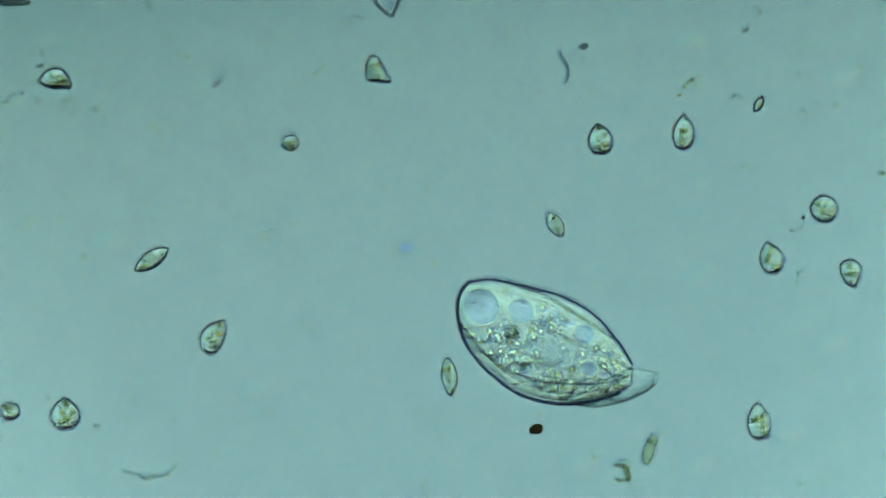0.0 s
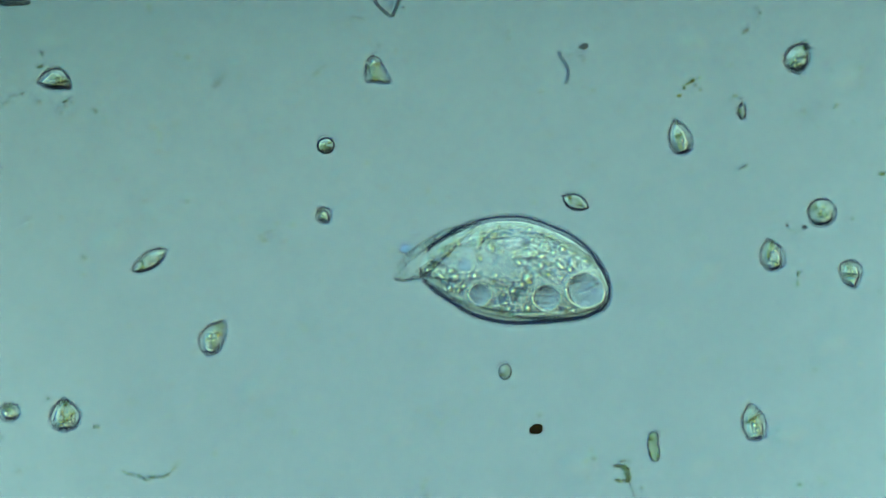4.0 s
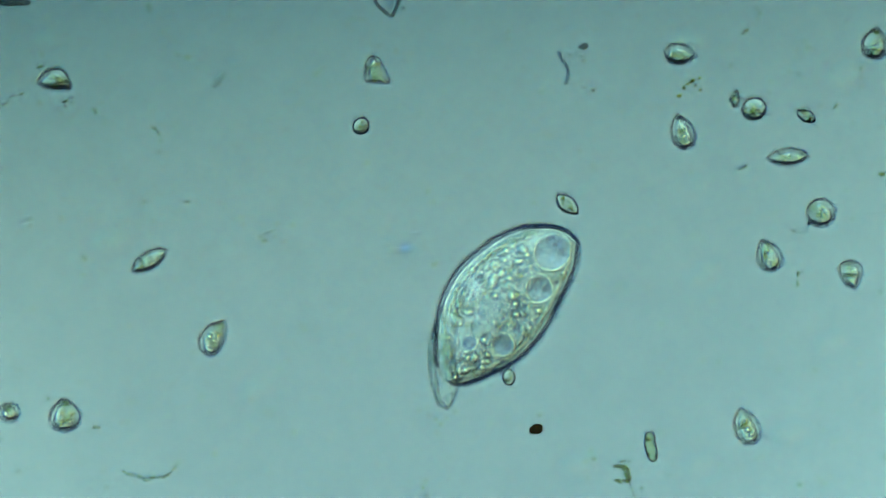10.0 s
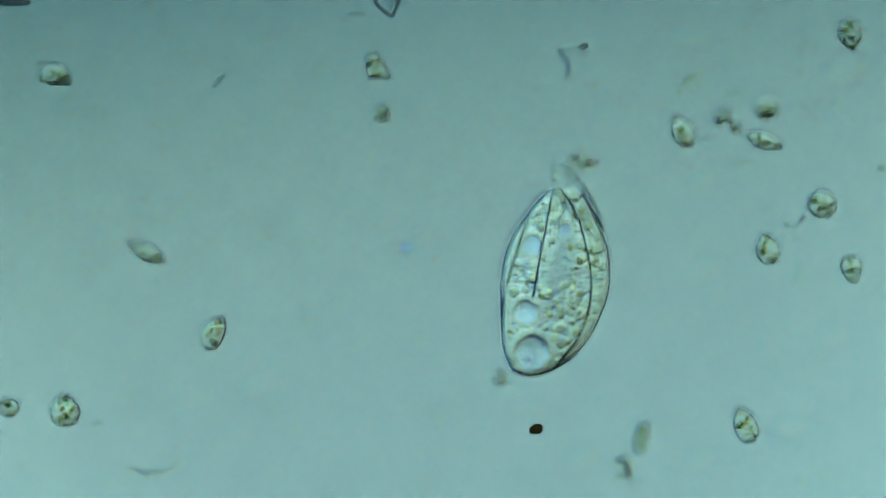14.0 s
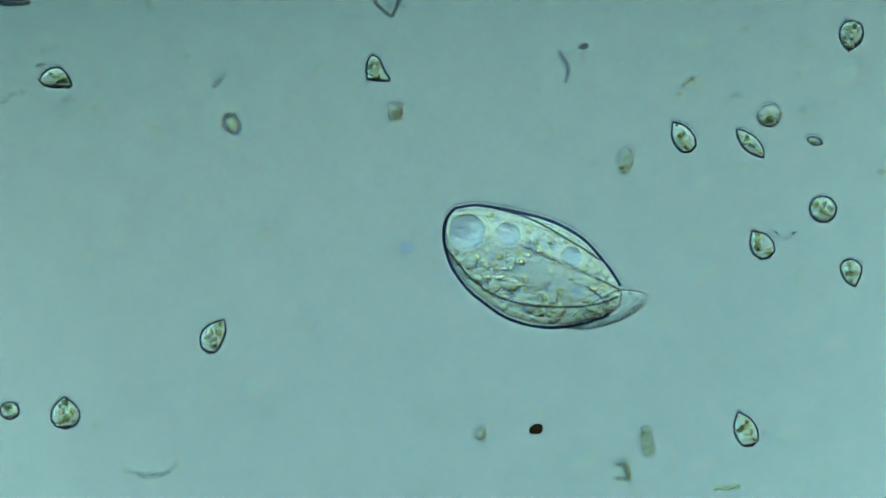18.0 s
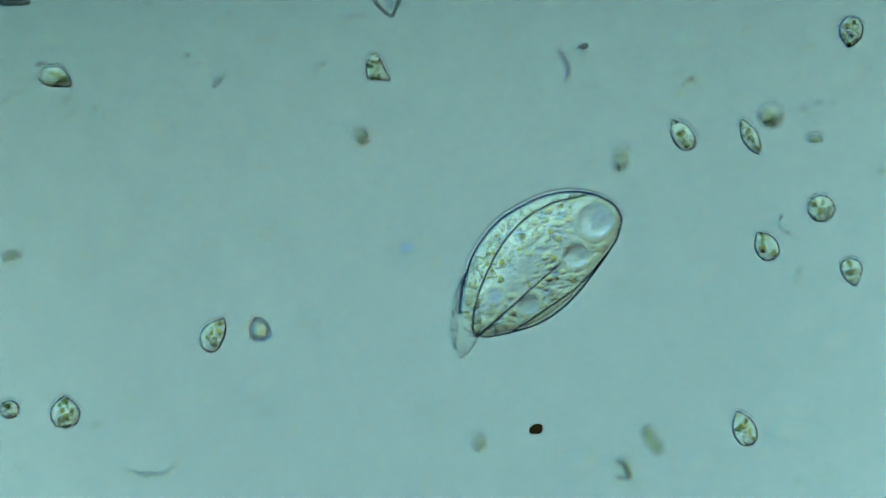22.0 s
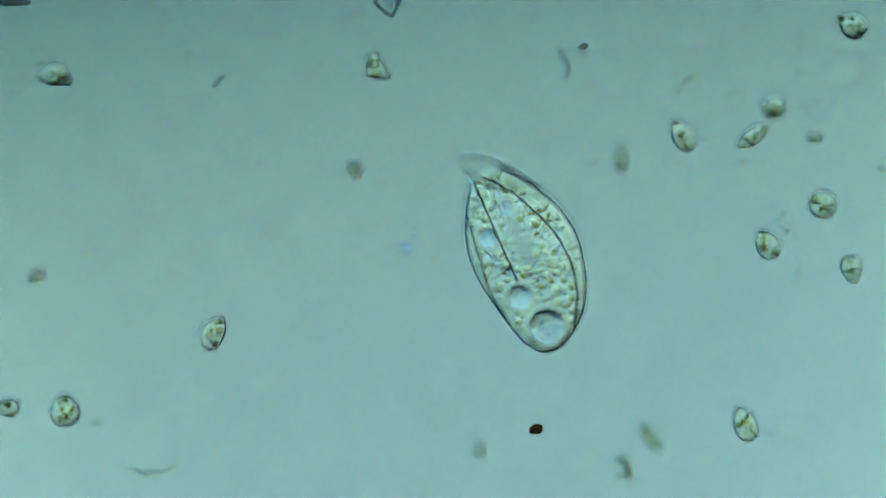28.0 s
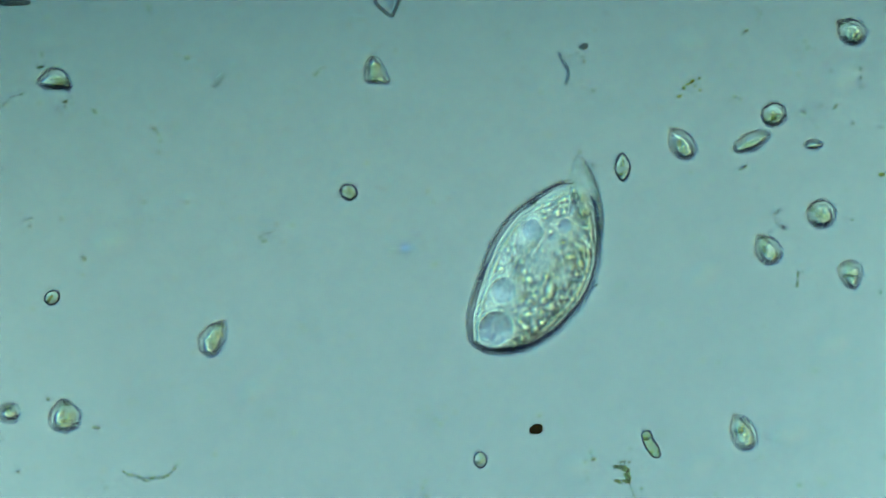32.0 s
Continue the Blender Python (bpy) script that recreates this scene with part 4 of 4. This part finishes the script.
def bacteria():
    rnd = random.Random(12)
    rods = {}
    for rows in (UPPER_LEFT, UPPER_MIDDLE, UPPER_RIGHT, RIGHT_RIM, LOWER_LEFT, LOWER_RIGHT, BOTTOM_RIM):
        for u, v, turn, size in rows:
            if size not in rods:
                r = 2.9 + 0.03 * size if size < 15 else 2.5
                h = max(size / 2 - r, 0.5)
                bm = tube([(-h - r * 0.7, 0, 0), (-h, 0, 0), (-h * 0.3, 0.3, 0), (h * 0.4, 0.4, 0), (h, 0, 0), (h + r * 0.7, 0, 0)], r, 10)
                bm.verts.ensure_lookup_table()
                for vert in bm.verts:
                    if abs(vert.co.x) > (h + r * 0.4) * STEP:
                        vert.co.y *= 0.55
                        vert.co.z *= 0.55
                rods[size] = part("bacterium", bm, bacterium_mat if size < 15 else dim_mat)
                ob = rods[size]
            else:
                ob = copy_thing(rods[size], Matrix())
            ob.location = place(u, v, rnd.uniform(-0.014, 0.005))
            ob.rotation_euler = (0, radians(rnd.uniform(-15, 15)), radians(turn))
            ob.scale = (rnd.uniform(0.9, 1.3), rnd.uniform(0.75, 1.1), rnd.uniform(0.8, 1.0))
            tagged(ob, "tiny dark rod-shaped bacterium stuck under the cover glass", "bacterium", "bacteria on the cover glass")


ALGAE = ((1210, 157, 20, 9), (1224, 145, 40, 10), (1238, 140, 20, 8), (1230, 153, 0, 7), (1239, 161, 30, 7), (1202, 172, 10, 8), (1216, 150, 60, 7))


def algae():
    """A loose cluster of yellow-green grains."""
    rnd = random.Random(8)
    for u, v, turn, size in ALGAE:
        ob = part("algal_grain", lump(size * 0.45, rnd, 2), alga_mat, at=place(u, v, rnd.uniform(-0.016, -0.004)))
        ob.rotation_euler.z = radians(turn)
        tagged(ob, "tiny yellow-green algal grain under the cover glass", "alga", "loose cluster of algal grains")


def strand(name, label, pts, r, mat, category, pivot=0):
    cu, cv = pts[pivot]
    ob = part(name, tube(smooth_line([(u - cu, cv - v, 0) for u, v in pts], 6 * len(pts)), r, 8), mat, at=place(cu, cv, -0.006))
    return tagged(ob, label, category)


bacteria()
algae()


def chain(label, pts, r, n):
    """Bacteria end to end along a bent line."""
    cu, cv = pts[0]
    root = new("bacterium_chain")
    root.location = place(cu, cv, -0.008)
    tagged(root, label, "bacteria")
    line = smooth_line([(u - cu, cv - v, 0) for u, v in pts], n + 1)
    for i, (p, q) in enumerate(zip(line, line[1:])):
        p, q = Vector(p), Vector(q)
        ob = part("bacterium", ball(r * (0.8 + 0.35 * math.sin(2.1 * i) ** 2), 0.9, 10, (q - p).length / r * 0.42), bacterium_mat, root, at=(p + q) / 2 * STEP)
        ob.rotation_euler = (0, 0, math.atan2(q.y - p.y, q.x - p.x))


chain("thin zigzag chain of bacteria", ((215, 833), (230, 843), (240, 841), (262, 855), (268, 845), (285, 848), (300, 840), (311, 826), (318, 814)), 3.9, 16)
strand("bent_rod", "short dark bent rod on the cover glass", ((989, 92), (993, 104), (1001, 116), (1006, 130), (1003, 142), (1000, 152)), 3.6, murk_mat, "bacteria")
strand("filament", "thin pale filament trailing from a scrap", ((1112, 850), (1116, 864), (1124, 884)), 1.2, bacterium_mat, "filament")
strand("filament", "faint thread trailing in the water", ((1345, 772), (1370, 781), (1402, 790)), 3.0, trail_mat, "filament")
for u, v, r in ((1097, 510, 10), (478, 732, 10), (234, 712, 9), (310, 222, 8), (1170, 768, 8)):
    ob = part("scrap", ball(r, 0.4, 16, 1.3), faint_mat, at=place(u, v, -0.02))
    tagged(ob, "faint grey scrap floating in the water", "debris")


def clump():
    """A lumpy olive scrap made of grains stuck together in a hook."""
    root, rnd = new("debris_clump"), random.Random(5)
    root.location = place(1106, 838, -0.008)
    tagged(root, "small lumpy olive clump of grains stuck together", "debris")
    for u, v, r in ((1089, 827, 3.2), (1097, 828, 3.8), (1103, 828, 4.6), (1108, 833, 5.2), (1111, 840, 5.0), (1112, 847, 5.2), (1110, 853, 4.2), (1103, 852, 3.6), (1097, 856, 3.2), (1092, 852, 4.2),
                    (1098, 819, 3.0), (1105, 818, 2.7), (1113, 819, 2.7), (1106, 841, 3.2)):
        part("lump", lump(r, rnd, 3), clump_mat, root, at=Vector((u - 1106, 838 - v, rnd.uniform(-3, 3))) * STEP)


clump()


def mottle():
    """Faint flat watery streaks, added at random to mottle the background's brightness."""
    rnd = random.Random(31)
    bm = bmesh.new()
    for i in range(900):
        l, w = rnd.uniform(8, 26), rnd.uniform(3.2, 8.5)
        m = (Matrix.Translation(place(rnd.uniform(-30, 1600), rnd.uniform(-30, 910), rnd.uniform(-0.09, 0.02)))
             @ Matrix.Rotation(radians(rnd.gauss(6, 14)), 4, "Z") @ Matrix.Diagonal((l * STEP, w * STEP, 0.6 * w * STEP, 1)))
        bmesh.ops.create_icosphere(bm, subdivisions=2, radius=1, matrix=m)
    return tagged(part("mottle_streaks", bm, mottle_mat), "faint watery streaks added to mottle the background", "slime", kind="stuff")


def faint_bacteria():
    """The many faint short rods between the dark ones."""
    rnd = random.Random(77)
    bm = bmesh.new()
    for i in range(340):
        l, w = rnd.uniform(2.5, 6.5), rnd.uniform(1.6, 2.6)
        m = (Matrix.Translation(place(rnd.uniform(-10, 1580), rnd.uniform(-10, 892), rnd.uniform(-0.014, 0.012)))
             @ Matrix.Rotation(radians(rnd.gauss(5, 35)), 4, "Z") @ Matrix.Diagonal((l * STEP, w * STEP, w * STEP, 1)))
        bmesh.ops.create_icosphere(bm, subdivisions=2, radius=1, matrix=m)
    return tagged(part("faint_bacteria", bm, dim_mat), "faint pale rod-shaped bacteria strewn through the water", "bacteria", kind="stuff")


mottle()
faint_bacteria()


husk = small_cell("sack", 58, 22, "pale olive sack-shaped cell with a kinked outline", 70, 2, 0, 1, 24, husk_mat, "empty_cell", 0.4)
husk_rows = [(0, 1149, 796, 70), (3, 1160, 788, 97), (6, 1148, 794, 76), (8, 1152, 790, 107), (10, 1152, 791, 96), (13, 1135, 776, 72), (17, 1138, 775, 105), (19, 1150, 785, 92),
             (20, 1150, 787, 113), (21, 1151, 789, 124), (23, 1156, 775, 115), (25, 1155, 776, 115), (28, 1152, 776, 122), (29, 1154, 777, 130), (30, 1150, 783, 130), (31, 1152, 785, 132),
             (32, 1152, 787, 115)]
worm = strand("bent_rod", "short bent greenish rod swimming through the water", ((-24, 7), (-14, 2), (0, 3), (13, -4), (24, -2)), 3.4, worm_mat, "bacteria", 2)
worm_rows = [(0, 1640, 640, 50), (14.6, 1620, 660, 50), (15.8, 1290, 690, 70), (16.5, 1153, 728, 55), (16.6, 1146, 741, 22), (16.7, 1137, 737, 5), (16.8, 1126, 737, -14), (16.9, 1127, 739, -48),
             (17, 1132, 752, -58), (17.1, 1152, 762, -52), (17.3, 1179, 796, -50), (17.5, 1221, 825, -10), (17.7, 1269, 851, -34), (17.9, 1293, 867, -20), (18.2, 1232, 854, 6),
             (18.5, 1130, 837, 8), (19, 1157, 847, -30), (19.4, 1190, 930, -40), (20.3, 1190, 1000, -40), (32, 1190, 1000, -40)]
curl = strand("curled_thread", "small curled thread with dark beads", ((0, 0), (6, 10), (18, 14), (28, 8), (40, 6)), 1.8, whip_mat, "filament")
part("bead", ball(4, 1, 12), rust_mat, curl, at=Vector((30, -7, 3)) * STEP)
part("bead", ball(3, 1, 12), rust_mat, curl, at=Vector((0, 0, 3)) * STEP)
curl_rows = [(0, 1400, 408, 60), (5.5, 1392, 400, 0), (9, 1406, 412, 40), (13, 1390, 394, 30), (16.5, 1388, 396, 20), (19, 1366, 415, 0), (23, 1386, 376, -60), (28, 1384, 378, -60), (32, 1378, 374, -60)]
chip = part("yellow_chip", lump(5.5, random.Random(4), 3), alga_mat)
tagged(chip, "small dark olive chip at the rim of the view", "debris")
chip.location = place(1560, 310, -0.01)


# ---- dust on the eyepiece, always sharp, riding with the camera ----
def lens_dust():
    made, rnd = [], random.Random(3)
    for name, label, mat, u, v, turn, r, stretch in (
            ("dust_grain", "opaque black-brown dust grain on the lens", dust_mat, 949, 760, 14, 8.6, 1.22),
            ("dust_speck", "small brown dust speck on the lens", rust_mat, 1033, 82, 20, 6.0, 0.9),
            ("lens_fibre", "short grey fibre on the lens", grey_mat, 386, 142, 56, 6, 1.7),
            ("dust_speck", "dark dust speck at the rim of the lens", rust_mat, 20, 2, 0, 10, 1.9),
            # lens flare spots, imitated by small drops that gather the light
            ("water_spot", "tiny blue flare spot made as a tinted drop", blue_mat, 719, 441, 0, 10, 1.2),
            ("water_spot", "tiny pale flare spot made as a clear drop", pale_mat, 734, 411, 0, 6, 1.7)):
        bm = bead(r, 0.25, 28, stretch) if "water" in name else lump(r * 1.1, rnd, 3)
        if "water" not in name:
            bmesh.ops.transform(bm, matrix=Matrix.Diagonal((stretch, 1, 0.5, 1)), verts=bm.verts)
        ob = part(name, bm, mat)
        tagged(ob, label, "dust")
        made.append((ob, u, v, turn))
    hook = new("lens_chip")
    tagged(hook, "clear V-shaped chip with dark edges on the lens", "dust")
    part("edge", tube(smooth_line([(-28, 36, 0), (-19, 15, 0), (-8, 4, 0), (1, -4, 0), (8, -5, 0), (13, 4, 0), (19, 18, 0), (26, 36, 0)], 40), 3.6, 10), edge_mat, hook)
    part("pane", skin(34, lambda q: -11 * math.sqrt(q), lambda q: 11 * math.sqrt(q), 0.5, 24, 24), pale_mat, hook, at=Vector((4, 20, -2)) * STEP).rotation_euler.z = radians(90)
    made.append((hook, 686, 22, 0))
    return made


dust = lens_dust()
beast = ciliate()
# seconds, then the middle of the great vacuole and the tip of the beak: u, v, u, v
SWIM_A = [(0, 849, 541, 1161, 677), (0.3, 870, 473, 1087, 726), (0.6, 906, 418, 1029, 737), (0.9, 936, 388, 952, 717), (1.2, 980, 355, 908, 682), (1.6, 1038, 330, 873, 613), (2, 1057, 344, 818, 572), (2.5, 1040, 366, 774, 575),
          (3, 995, 392, 699, 598), (3.5, 1005, 440, 686, 544), (4.5, 1060, 593, 780, 428), (5.5, 1027, 709, 972, 371), (6, 965, 709, 1075, 385), (6.5, 876, 687, 1128, 454), (7, 836, 660, 1146, 514), (7.5, 807, 605, 1137, 591), (8, 812, 509, 1084, 707)]
SWIM_B = [(8.5, 865, 465, 963, 783), (9, 895, 463, 890, 801), (9.5, 947, 451, 848, 767), (10, 978, 446, 782, 715), (10.5, 1027, 429, 779, 654), (11, 1077, 488, 746, 512), (11.5, 1090, 525, 766, 443), (12, 1090, 570, 815, 358),
          (12.5, 1068, 616, 873, 330), (13, 1027, 643, 915, 313), (13.5, 980, 654, 974, 303), (14, 942, 619, 991, 294), (14.5, 922, 594, 1046, 286), (15.5, 870, 553, 1110, 318), (16.5, 840, 522, 1145, 382), (17, 846, 508, 1167, 398), (17.5, 829, 462, 1156, 476)]
SWIM_C = [(18, 829, 411, 1137, 534), (18.5, 834, 377, 1117, 555), (19, 836, 372, 1105, 563), (20, 870, 322, 1040, 594), (20.5, 922, 330, 969, 646), (21, 976, 346, 902, 656), (21.5, 1021, 355, 856, 635), (22, 1051, 393, 812, 619), (22.5, 1049, 404, 788, 608),
          (23, 1077, 433, 775, 583), (23.5, 1073, 462, 749, 509), (24, 1067, 504, 738, 455), (24.5, 1057, 533, 735, 415), (25, 1040, 538, 733, 405), (25.5, 1052, 551, 758, 405)]
SWIM_D = [(26.5, 1030, 578, 770, 358), (27.5, 991, 588, 788, 316), (28, 972, 586, 819, 268), (28.5, 942, 596, 845, 268), (29, 929, 596, 872, 260), (29.5, 927, 598, 874, 256), (30, 922, 608, 904, 266), (30.5, 907, 611, 944, 272), (31, 893, 600, 992, 279),
          (31.5, 870, 584, 1026, 281), (32, 877, 581, 1030, 288)]


def drive(ob, z, rows):
    walk(ob, [(t, pose(*place(u, v - slip(t), deep[0] if deep else z), 0, 0, turn)) for t, u, v, turn, *deep in rows])


def motions():
    rows = []
    for t, u1, v1, u2, v2 in SWIM_A + SWIM_B + SWIM_C + SWIM_D:
        turn = math.degrees(math.atan2(v1 - v2, u2 - u1))
        rows.append((t, (u1 + u2) / 2, (v1 + v2) / 2, turn))
    drive(beast, -0.042, rows)
    for ob, z, rows in swimmers:
        drive(ob, z, rows)
    walk(plate, [(t, pose(12, top - BLOCKER_R, -80)) for t, top in BLOCKER_TOP])
    drive(husk, -0.012, husk_rows)
    drive(worm, -0.050, worm_rows)
    drive(curl, -0.030, curl_rows)
    for ob, u, v, turn in dust:
        x, y, z = place(u, v)
        below = 0.35 if "water" in ob.name else 0
        walk(ob, [(t, pose(x, y + slip(t) * STEP, focus(t) - below, 0, 0, turn)) for t, s in DRIFT])


motions()
